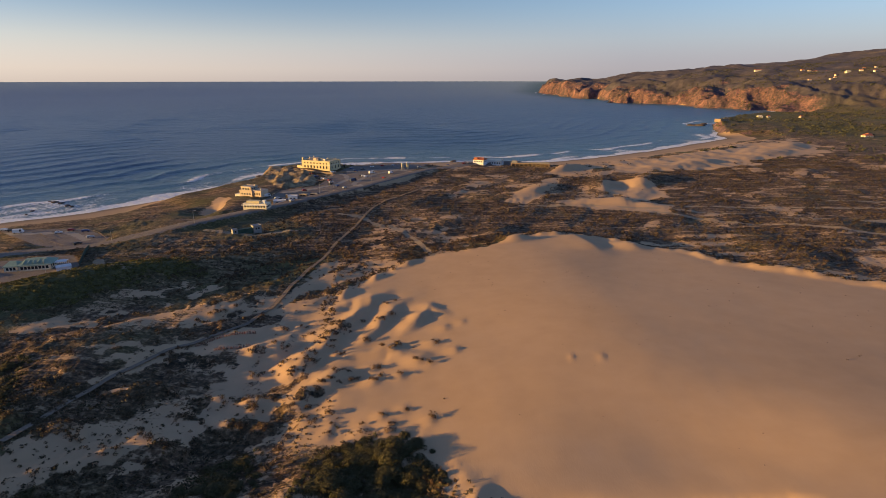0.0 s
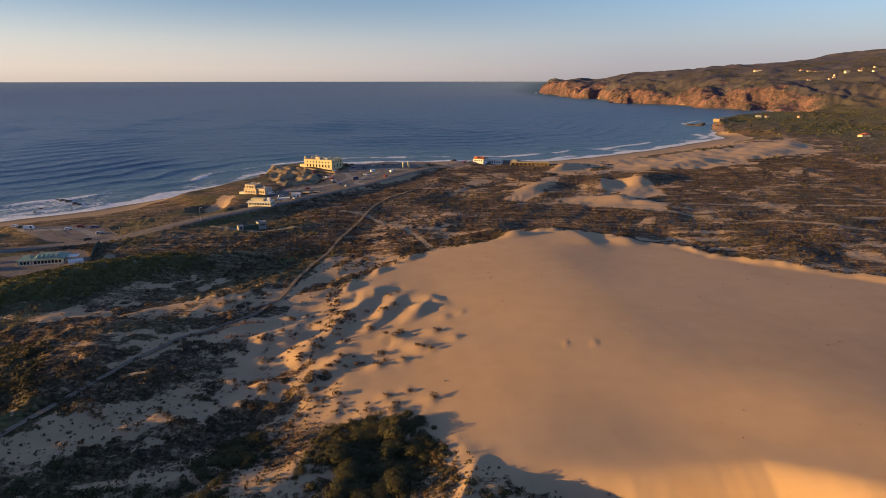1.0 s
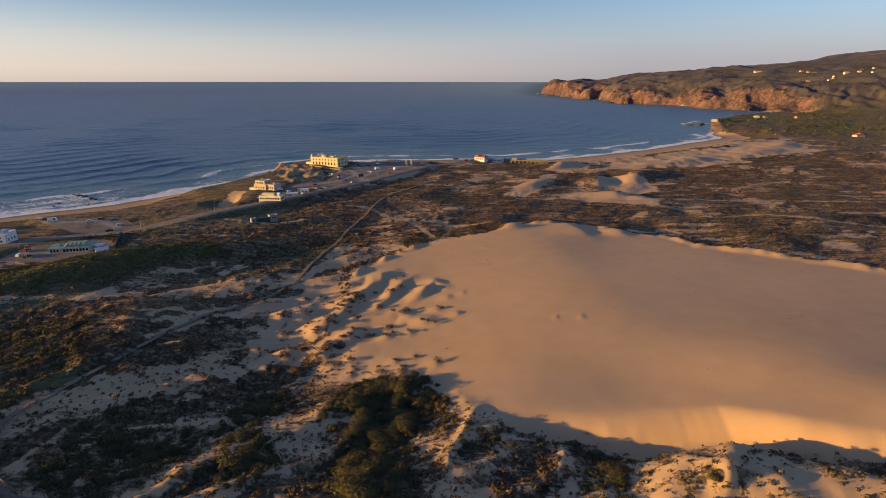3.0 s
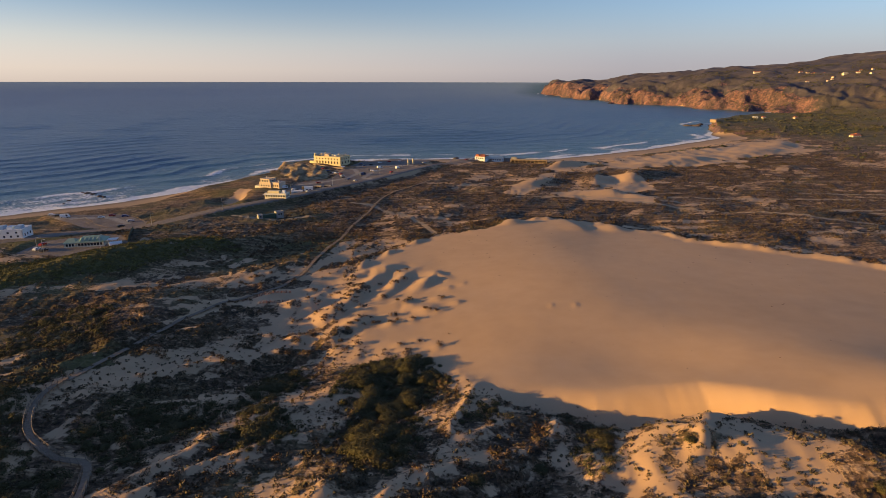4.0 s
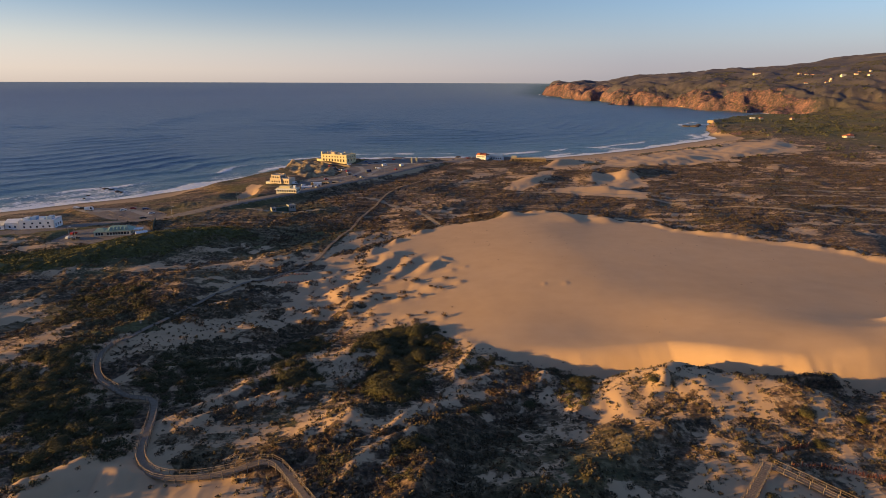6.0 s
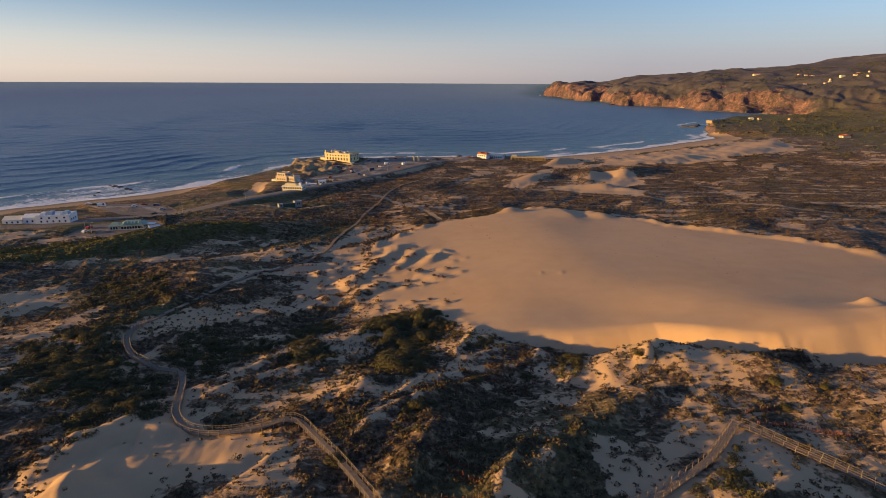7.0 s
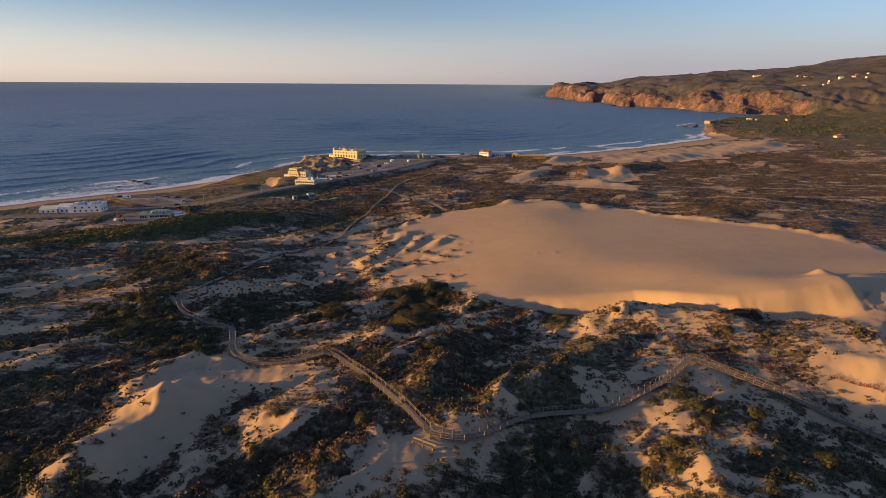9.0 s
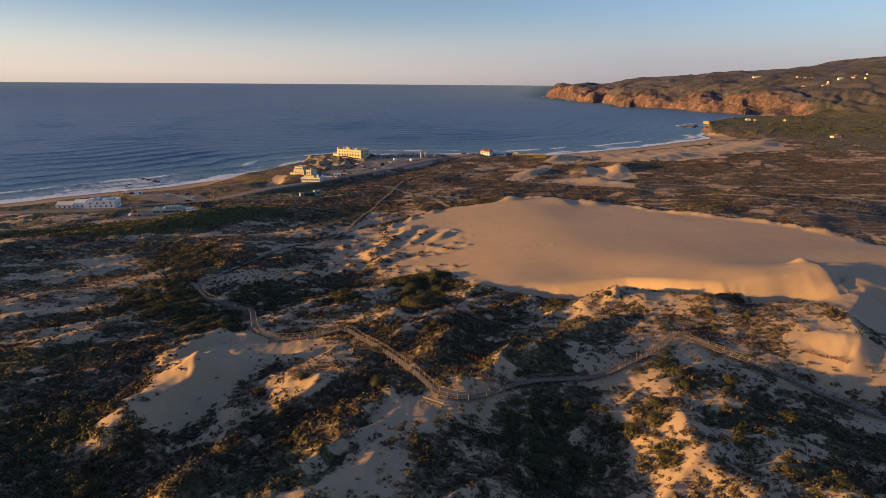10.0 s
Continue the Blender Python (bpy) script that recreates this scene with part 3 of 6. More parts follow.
def zones(x, y, z, slope):
    """What covers the land: (scrub, greenness, asphalt) and (rock, wet sand with the beach's shade, track)."""
    d = inside(x, y, LAND)
    field = inside(x, y, SANDFIELD) + 2.5 * fbm(x, y, 14, 3, 41)
    heath = smooth(-12, 12, inside(x, y, HEATH) + 8 * fbm(x, y, 40, 3, 42))
    hill = smooth(-6, 6, inside(x, y, GREENHILL) + 5 * fbm(x, y, 20, 3, 43))
    patch = fbm(x, y, 22, 3, 44)
    mat = mats(x, y)
    veg = 0.36 + 0.44 * mat + 0.2 * patch + 0.12 * fbm(x, y, 9, 2, 45)
    low = 1 - smooth(60, 110, y)
    thinner = 0.52 + 0.24 * mat + 0.10 * patch + 0.16 * fbm(x, y, 5, 3, 59) - 0.15 * crests(x, y)
    veg = veg * (1 - low) + low * thinner
    thin = smooth(-5, 5, inside(x, y, SPARSE) + 4 * fbm(x, y, 14, 2, 57))
    veg = veg - thin * np.maximum(veg - 0.72, 0)
    hum = np.exp(-(((x + 42) / 44) ** 4 + ((y - 165) / 55) ** 4))
    veg = veg * (1 - 0.25 * hum)
    belt = smooth(-8, 8, inside(x, y, BELT) + 6 * fbm(x, y, 25, 3, 52))
    veg = np.maximum(veg, belt * (0.86 + 0.14 * fbm(x, y, 30, 2, 53)))
    veg = np.maximum(veg, heath * (0.62 + 0.22 * fbm(x, y, 50, 3, 46) + 0.20 * fbm(x * 0.16, y, 7, 3, 54)))
    veg = np.maximum(veg, hill * 1.0)
    veg = np.maximum(veg, smooth(225, 260, y) * (1 - smooth(-125, -95, x)) * (0.80 + 0.2 * patch))
    far = smooth(900, 1400, y + 0.4 * x)
    veg = np.maximum(veg, far * 0.98)
    for bare in BEACH_DUNES + DRIFTS + SLACKS:
        veg = veg * (1 - 0.97 * smooth(-6, 6, inside(x, y, bare) + np.where(y > 540, 16, 5) * fbm(x, y, 22, 3, 47)))
    veg = veg * smooth(-1.5, 1.5, -field)
    strand = smooth(30, 48, d + 13 * (1 - smooth(-170, -120, x)) + 8 * fbm(x, y, 40, 2, 48)) + smooth(3.5, 6, z)
    veg = veg * np.clip(np.where((d > 0) & (d < 120), strand, 1), 0, 1)
    green = np.clip(0.35 + 0.6 * fbm(x, y, 28, 3, 49) - 0.6 * heath - 0.3 * low, 0, 1)
    green = np.maximum(np.maximum(green * (1 - hum), hill), far * np.clip(0.45 + 0.5 * fbm(x, y, 260, 3, 50), 0, 1))
    green = np.maximum(green, smooth(560, 760, x) * smooth(600, 760, y) * np.clip(0.75 + 0.5 * fbm(x, y, 140, 3, 58), 0, 1))
    rock = smooth(0.38, 0.62, slope + 0.15 * fbm(x, y, 60, 3, 55)) * smooth(0.2, 1.5, z) * (1 - 0.9 * smooth(120, 240, d)) * (1 - smooth(40, 90, d) * (1 - smooth(1750, 1950, y))) * np.maximum(smooth(1300, 1600, y), np.maximum(smooth(480, 560, x) * smooth(980, 1060, y), np.exp(-(((x + 172) / 40) ** 4 + ((y - 575) / 60) ** 4))))
    rock = rock * (1 - smooth(1500, 1700, y) * smooth(45, 95, z + 35 * fbm(x, y, 120, 3, 143)))
    rock = np.maximum(rock, smooth(1700, 1950, y) * (1 - smooth(45, 95, z + 30 * fbm(x, y, 90, 3, 60))) * (1 - smooth(90, 150, d)) * smooth(-0.05, 0.42, fbm(x, y, 150, 3, 69) + 0.5 * fbm(x, y, 35, 2, 70)))
    rock = np.maximum(rock, smooth(-3, 2, inside(x, y, CRAG) + 3 * fbm(x, y, 12, 2, 56)))
    # broad first term paints the beach's shade; the second is wet sand
    wet = 0.35 * (1 - smooth(20, 45, d)) + 0.65 * (1 - smooth(0, 16, d))
    road = 1 - smooth(5.6, 7.0, line_far(x, y, ROAD)[0])
    for lot in LOTS:
        road = np.maximum(road, smooth(-1.5, 1.5, inside(x, y, lot)))
    track = np.zeros(np.shape(x))
    for tr in TRACKS:
        track = np.maximum(track, 1 - smooth(0.8, 3.2, line_far(x, y, tr)[0] + 1.0 * fbm(x, y, 12, 2, 51)))
    crag = smooth(-6, 0, inside(x, y, CRAG))
    lane = np.zeros(np.shape(x))
    for ln in LANES:
        lane = np.maximum(lane, 1 - smooth(2.0, 3.0, line_far(x, y, ln)[0]))
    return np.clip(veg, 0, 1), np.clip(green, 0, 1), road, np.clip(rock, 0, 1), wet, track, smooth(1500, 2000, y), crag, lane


def grid_mesh(name, px, py, pz, keep, attrs):
    """A mesh from a grid of places (rows, columns); keep says which cells stay."""
    rows, cols = px.shape
    r, c = np.nonzero(keep)
    quads = np.stack([r * cols + c, r * cols + c + 1, (r + 1) * cols + c + 1, (r + 1) * cols + c], 1)
    used = np.unique(quads)
    remap = np.zeros(rows * cols, np.int32)
    remap[used] = np.arange(len(used))
    quads = remap[quads]
    me = bpy.data.meshes.new(name)
    me.vertices.add(len(used))
    me.vertices.foreach_set("co", np.stack([px, py, pz], 2).reshape(-1, 3)[used].astype(np.float32).ravel())
    me.loops.add(quads.size)
    me.loops.foreach_set("vertex_index", quads.astype(np.int32).ravel())
    me.polygons.add(len(quads))
    me.polygons.foreach_set("loop_start", np.arange(0, quads.size, 4, dtype=np.int32))
    me.polygons.foreach_set("use_smooth", np.ones(len(quads), bool))
    for key, chans in attrs.items():
        at = me.attributes.new(key, "FLOAT_COLOR", "POINT")
        rgba = np.ones((rows * cols, 4), np.float32)
        for i, ch in enumerate(chans):
            rgba[:, i] = ch.ravel()
        at.data.foreach_set("color", rgba[used].ravel())
    me.update(calc_edges=True)
    me.validate()
    return me


HUB_Y = -170.0   # the sheets of land and sea are laid out in rings round this place


def rings(fine, rad):
    side = np.concatenate([np.linspace(-180, -50, 40)[:-1], np.linspace(-50, 50, fine), np.linspace(50, 180, 40)[1:]])
    a, r = np.meshgrid(np.radians(side), rad)
    return r * np.sin(a), HUB_Y + r * np.cos(a)


gx, gy = rings(760, np.concatenate([np.geomspace(26, 1700, 620), np.arange(1710, 4500, 10.0), np.linspace(4530, 4990, 12)]))
gz = ground(gx, gy)
span = np.hypot(np.gradient(gx, axis=0), np.gradient(gy, axis=0)) + 1e-6
wide = np.hypot(np.gradient(gx, axis=1), np.gradient(gy, axis=1)) + 1e-6
steep = np.hypot(np.gradient(gz, axis=0) / span, np.gradient(gz, axis=1) / wide)
za = zones(gx, gy, gz, steep)
wet_far = gz < -1.5
cell = ~(wet_far[:-1, :-1] & wet_far[1:, 1:] & wet_far[:-1, 1:] & wet_far[1:, :-1])
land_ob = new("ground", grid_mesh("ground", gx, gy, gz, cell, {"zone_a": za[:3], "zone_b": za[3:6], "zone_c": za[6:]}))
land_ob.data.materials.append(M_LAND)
tagged(land_ob, "pale sand dunes with scrub, beach and rocky headland", "ground", kind="structure")

# the sea: swell in long lines along the shore, breaking near it
sx, sy = rings(420, np.geomspace(330, 4950, 420))
sd = -inside(sx, sy, LAND)
bent = sd + 16 * fbm(sx, sy, 160, 2, 61) + 5 * fbm(sx, sy, 40, 2, 62)
swell = np.sin(2 * np.pi * bent / 46.0)
crest = np.maximum(swell, 0) ** 2.5
open_sea = smooth(20, 90, sd) * (1 - smooth(900, 2200, sd))
amp = (1.1 * open_sea + 0.25 * smooth(5, 60, sd)) * (0.65 + 0.5 * fbm(sx, sy, 120, 2, 63))
reach = np.hypot(sx, sy - HUB_Y)
sz = amp * crest + 0.12 * fbm(sx, sy, 18, 2, 64) + 86 * np.clip((reach - 3900) / 1050, 0, 1) ** 2   # the far water rises to the eye's horizon
zone_break = smooth(1, 8, sd) * (1 - smooth(45, 105, sd))
foam = np.clip(1.15 * (1 - smooth(0, 16, sd + 5 * fbm(sx, sy, 30, 2, 67))) + zone_break * (0.42 + 0.2 * fbm(sx, sy, 40, 3, 68) + 0.7 * crest * (0.45 + 0.8 * fbm(sx, sy, 70, 2, 65))), 0, 1)
foam = foam * (1 - 0.6 * smooth(1080, 1220, sy))
foam = np.maximum(foam, (1 - smooth(60, 150, sd)) * crest * smooth(0.15, 0.6, fbm(sx, sy, 90, 2, 66)))
shallow = 1 - smooth(10, 260, sd)
cell = ((sd[:-1, :-1] > -25) | (sd[1:, 1:] > -25))
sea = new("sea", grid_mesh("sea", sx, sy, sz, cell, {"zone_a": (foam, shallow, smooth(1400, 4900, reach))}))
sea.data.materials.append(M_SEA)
tagged(sea, "dark blue ocean with long swell and white surf", "sea", kind="structure")

# ---------------------------------------------------------------- builders


def part(name, bm, material, parent, label=""):
    me = bpy.data.meshes.new(name)
    bm.to_mesh(me)
    bm.free()
    me.materials.append(material)
    ob = new(name, me)
    ob.parent = parent
    if label:
        ob["label"] = label
    return ob


def thing(name, m, label, category, group=""):
    ob = new(name)
    ob.empty_display_size = 0.5
    ob.matrix_world = m
    return tagged(ob, label, category, group)


def level(x, y):
    return float(ground(np.array([x]), np.array([y]))[0])


def box(bm, x0, x1, y0, y1, z0, z1, m=None):
    vs = [bm.verts.new(v) for v in ((x0, y0, z0), (x1, y0, z0), (x1, y1, z0), (x0, y1, z0), (x0, y0, z1), (x1, y0, z1), (x1, y1, z1), (x0, y1, z1))]
    for q in ((0, 3, 2, 1), (4, 5, 6, 7), (0, 1, 5, 4), (1, 2, 6, 5), (2, 3, 7, 6), (3, 0, 4, 7)):
        bm.faces.new([vs[i] for i in q])
    if m is not None:
        for v in vs:
            v.co = m @ v.co
    return vs


def prism(bm, pts, z0, z1):
    """An upright block on an outline."""
    lo, hi = [bm.verts.new((*p, z0)) for p in pts], [bm.verts.new((*p, z1)) for p in pts]
    n = len(pts)
    bm.faces.new(lo[::-1])
    bm.faces.new(hi)
    for i in range(n):
        bm.faces.new((lo[i], lo[(i + 1) % n], hi[(i + 1) % n], hi[i]))


def beam(bm, a, b, r, sides=5, r2=None):
    """A round bar from a to b."""
    a, b = Vector(a), Vector(b)
    q = (b - a).to_track_quat("Z", "Y")
    rows = []
    for p, rr in ((a, r), (b, r if r2 is None else r2)):
        rows.append([bm.verts.new(p + q @ Vector((rr * math.cos(k * 2 * math.pi / sides), rr * math.sin(k * 2 * math.pi / sides), 0))) for k in range(sides)])
    for k in range(sides):
        bm.faces.new((rows[0][k], rows[0][(k + 1) % sides], rows[1][(k + 1) % sides], rows[1][k]))
    bm.faces.new(rows[0][::-1])
    bm.faces.new(rows[1])


def walling(bm, run, height, holes, thick, m):
    """A straight wall along local x with its outer face at y = 0, pierced by holes (x0, x1, z0, z1)."""
    xs = sorted({0, run, *[h[0] for h in holes], *[h[1] for h in holes]})
    zs = sorted({0, height, *[h[2] for h in holes], *[h[3] for h in holes]})
    for x0, x1 in zip(xs, xs[1:]):
        for z0, z1 in zip(zs, zs[1:]):
            cx, cz = (x0 + x1) / 2, (z0 + z1) / 2
            if not any(h[0] < cx < h[1] and h[2] < cz < h[3] for h in holes):
                box(bm, x0, x1, 0, thick, z0, z1, m)


def window(parent, hole, m, frame_mat):
    """A glazed window in a hole of the wall whose pose in the house is m."""
    x0, x1, z0, z1 = hole
    bm, e = bmesh.new(), 0.09
    for a in ((x0, x0 + e, z0, z1), (x1 - e, x1, z0, z1), (x0 + e, x1 - e, z0, z0 + e), (x0 + e, x1 - e, z1 - e, z1)):
        box(bm, a[0], a[1], 0.10, 0.18, a[2], a[3], m)
    w = part("window", bm, frame_mat, parent)
    bm = bmesh.new()
    box(bm, x0 + e, x1 - e, 0.13, 0.15, z0 + e, z1 - e, m)
    part("pane", bm, M_PANE, w)


def sides(w, d):
    """Poses of the four walls of a block w by d: front (-y), right, back, left."""
    return [(pose(-w / 2, -d / 2, 0), w), (pose(w / 2, -d / 2, 0, 0, 0, 90), d), (pose(w / 2, d / 2, 0, 0, 0, 180), w), (pose(-w / 2, d / 2, 0, 0, 0, 270), d)]


def row(run, n, width, z0, z1, margin=1.0):
    step = (run - 2 * margin) / n
    return [(margin + step * (i + 0.5) - width / 2, margin + step * (i + 0.5) + width / 2, z0, z1) for i in range(n)]


def block(parent, w, d, h, wall_mat, holes, off=(0, 0, 0), frame_mat=None, sink=2.5):
    """Four pierced walls with windows; holes: one list for each side."""
    o = pose(*off)
    bm = bmesh.new()
    for (m, run), hs in zip(sides(w, d), holes):
        walling(bm, run, h, hs, 0.35, o @ m)
        walling(bm, run, sink, [], 0.35, o @ m @ pose(0, 0, -sink))
    part("wall", bm, wall_mat, parent)
    for (m, run), hs in zip(sides(w, d), holes):
        for hole in hs:
            window(parent, hole, o @ m, frame_mat or M_WOODDARK)


def flat_roof(parent, w, d, z, mat, off=(0, 0), up=0.5, label=""):
    bm = bmesh.new()
    x, y = off
    box(bm, x - w / 2 + 0.3, x + w / 2 - 0.3, y - d / 2 + 0.3, y + d / 2 - 0.3, z - 0.25, z)
    for a in ((-w / 2 - 0.06, w / 2 + 0.06, -d / 2 - 0.06, -d / 2 + 0.3), (-w / 2 - 0.06, w / 2 + 0.06, d / 2 - 0.3, d / 2 + 0.06),
              (-w / 2 - 0.06, -w / 2 + 0.3, -d / 2 + 0.3, d / 2 - 0.3), (w / 2 - 0.3, w / 2 + 0.06, -d / 2 + 0.3, d / 2 - 0.3)):
        box(bm, x + a[0], x + a[1], y + a[2], y + a[3], z + 0.003, z + up)
    return part("roof", bm, mat, parent, label)


def pitched_roof(parent, w, d, z, rise, mat, off=(0, 0), hip=0.0, over=0.5, label=""):
    """A roof with its ridge along x; hip: how far the ridge stops short of the ends."""
    bm = bmesh.new()
    x, y = off
    w2, d2 = w / 2 + over, d / 2 + over
    for dz in (0.0, -0.2):
        pts = [(-w2, -d2, z), (w2, -d2, z), (w2, d2, z), (-w2, d2, z), (-w2 + hip, 0, z + rise), (w2 - hip, 0, z + rise)]
        vs = [bm.verts.new((x + p[0], y + p[1], p[2] + dz)) for p in pts]
        fs = [(0, 1, 5, 4), (2, 3, 4, 5), (1, 2, 5), (3, 0, 4)]
        for f in fs:
            bm.faces.new([vs[i] for i in (f if dz == 0 else f[::-1])])
    bm.verts.ensure_lookup_table()
    for a, b in ((0, 1), (1, 2), (2, 3), (3, 0)):
        bm.faces.new([bm.verts[i] for i in (b, a, a + 6, b + 6)])
    return part("roof", bm, mat, parent, label)


# paints and building stuffs
M_OCHRE = plain("ochre_plaster", (0.58, 0.47, 0.27), (0.70, 0.59, 0.36), 2.5)
M_SALMON = plain("salmon_plaster", (0.52, 0.40, 0.29), (0.63, 0.50, 0.37), 2.0)
M_WHITE = plain("white_paint", (0.66, 0.66, 0.66), (0.80, 0.80, 0.79), 2.2)
M_CREAM = plain("cream_paint", (0.60, 0.55, 0.44), (0.74, 0.69, 0.57), 2.0)
M_GREYWALL = plain("grey_render", (0.26, 0.25, 0.24), (0.38, 0.37, 0.35), 2.0)
M_TILE = plain("red_clay_tiles", (0.36, 0.10, 0.05), (0.48, 0.17, 0.08), 1.5, relief=0.05)
M_ROOFGREY = plain("roof_gravel", (0.20, 0.19, 0.18), (0.32, 0.30, 0.28), 1.5)
M_GREENROOF = plain("pale_green_sheet", (0.20, 0.29, 0.22), (0.30, 0.40, 0.31), 3.0, 0.5)
M_DARKGREEN = plain("dark_green_sheet", (0.03, 0.06, 0.045), (0.06, 0.10, 0.075), 2.0, 0.6)
M_BLUE = plain("pale_blue_paint", (0.22, 0.34, 0.48), (0.34, 0.46, 0.58), 2.0)
M_WOODDARK = plain("dark_wood", (0.05, 0.035, 0.025), (0.10, 0.07, 0.05), 0.5)
M_TIMBER = plain("weathered_timber", (0.17, 0.125, 0.09), (0.30, 0.23, 0.168), 0.6, 0.95)
M_BRUSH = plain("red_brown_brushwood", (0.13, 0.045, 0.028), (0.26, 0.085, 0.05), 0.4, 0.9)
M_BARK = plain("bark", (0.06, 0.045, 0.03), (0.13, 0.10, 0.07), 0.3, 0.9)
M_STONEWALL = plain("rubble_wall", (0.22, 0.16, 0.11), (0.36, 0.27, 0.19), 0.8, 0.9, relief=0.06)
M_REDROCK = plain("wet_rock", (0.05, 0.04, 0.035), (0.14, 0.10, 0.08), 1.5, 0.7, relief=0.15)
M_METAL = plain("galvanised_metal", (0.35, 0.36, 0.37), (0.48, 0.49, 0.50), 0.5, 0.45, 0.7)
M_TYRE = plain("tyre_rubber", (0.018, 0.018, 0.018), (0.03, 0.03, 0.03), 0.3)
pane_m = Mat("window_glass", 0.12)
pane_m.p.inputs["Specular IOR Level"].default_value = 0.6
pane_m.colour(pane_m.mix(pane_m.noise(1.2, 3), (0.012, 0.016, 0.02), (0.03, 0.036, 0.042)))
M_PANE = pane_m.m
M_PINE = leafage("thicket_leaves", (0.038, 0.032, 0.013), (0.066, 0.058, 0.022), (0.108, 0.094, 0.034))
M_SCRUB = leafage("scrub_leaves", (0.046, 0.034, 0.019), (0.084, 0.062, 0.033), (0.140, 0.104, 0.056))
M_RUST = leafage("heath_twigs", (0.050, 0.029, 0.014), (0.105, 0.060, 0.029), (0.175, 0.108, 0.054))
M_HEATH = leafage("plain_heath_twigs", (0.040, 0.028, 0.018), (0.072, 0.048, 0.029), (0.115, 0.078, 0.047))
M_WOODS = leafage("far_wood_leaves", (0.034, 0.036, 0.022), (0.060, 0.060, 0.032), (0.100, 0.092, 0.048))
# lighter thicket leaves, with the low sun on their tops put into the colour
M_SUNLIT = leafage("sunlit_thicket_leaves", (0.062, 0.058, 0.018), (0.108, 0.098, 0.030), (0.175, 0.152, 0.046))

# ---------------------------------------------------------------- buildings on the shore


def hotel():
    x, y = -121.0, 586.5
    t = thing("fort_hotel", pose(x, y, 12.0, 0, 0, -22.6), "ochre plastered fort hotel with flat roof terrace on the rocks", "hotel")
    w, d, h = 34.0, 20.0, 8.0
    up, low = row(w, 8, 1.3, 5.6, 7.0, 2.0), row(w, 8, 1.6, 1.2, 3.8, 2.0)
    holes = [up + low, row(d, 4, 1.3, 5.6, 7.0) + row(d, 3, 1.6, 1.2, 3.8), row(w, 6, 1.4, 5.6, 7), row(d, 4, 1.3, 5.6, 7.0)]
    block(t, w, d, h, M_OCHRE, holes, sink=4)
    flat_roof(t, w, d, h, M_OCHRE, up=0.9)
    bm = bmesh.new()   # string course
    box(bm, -w / 2 - 0.18, w / 2 + 0.18, -d / 2 - 0.18, -d / 2 - 0.003, 4.7, 5.0)
    box(bm, w / 2 + 0.003, w / 2 + 0.18, -d / 2 - 0.18, d / 2, 4.7, 5.0)
    part("cornice", bm, M_CREAM, t)
    for cx, cy in ((-w / 2 + 1.4, -d / 2 + 1.4),):
        bm = bmesh.new()
        beam(bm, (cx, cy, h + 0.9), (cx, cy, h + 3.0), 1.3, 10)
        beam(bm, (cx, cy, h + 3.0), (cx, cy, h + 4.0), 1.5, 10, 0.2)
        part("turret", bm, M_OCHRE, t)
    bm = bmesh.new()
    box(bm, -11, -3, -4, 3, h, h + 2.6)
    part("roof_cabin", bm, M_SALMON, t)
    bm = bmesh.new()
    box(bm, 0, 5, 0, 5, h, h + 1.6)
    part("roof_cabin", bm, M_CREAM, t)
    for cx, cy, ch in ((-15, 2, 2.4), (-12.5, 6, 3.0), (-1, -5, 2.0), (6, 4, 2.2)):
        bm = bmesh.new()
        box(bm, cx - 0.45, cx + 0.45, cy - 0.45, cy + 0.45, h, h + ch)
        box(bm, cx - 0.6, cx + 0.6, cy - 0.6, cy + 0.6, h + ch + 0.003, h + ch + 0.25)
        part("chimney", bm, M_SALMON, t)
    for k in range(7):
        bm = bmesh.new()
        beam(bm, (9 + 1.6 * k, -6 + (k * 5 % 9), h), (9 + 1.6 * k, -6 + (k * 5 % 9), h + 3.4 + (k % 3)), 0.09, 5)
        part("flagpole", bm, M_METAL, t)
    # low terrace wing on the seaward end
    bm = bmesh.new()
    prism(bm, [(-w / 2 - 8, -d / 2 + 3), (-w / 2 - 0.003, -d / 2 + 1), (-w / 2 - 0.003, d / 2 - 4), (-w / 2 - 6, d / 2 - 6)], -3.5, 2.6)
    part("terrace", bm, M_OCHRE, t)


def retaining_wall():
    bm = bmesh.new()
    pts = [(-140, 575), (-122, 562), (-104, 556), (-92, 566)]
    for (ax, ay), (bx, by) in zip(pts, pts[1:]):
        n = Vector((by - ay, ax - bx)).normalized() * 0.35
        z = min(level(ax, ay), level(bx, by))
        prism(bm, [(ax - n.x, ay - n.y), (bx - n.x, by - n.y), (bx + n.x, by + n.y), (ax + n.x, ay + n.y)], z - 1.5, z + 1.7)
    ob = part("retaining_wall", bm, M_STONEWALL, None)
    tagged(ob, "brown rubble stone wall below the hotel", "wall", kind="structure")


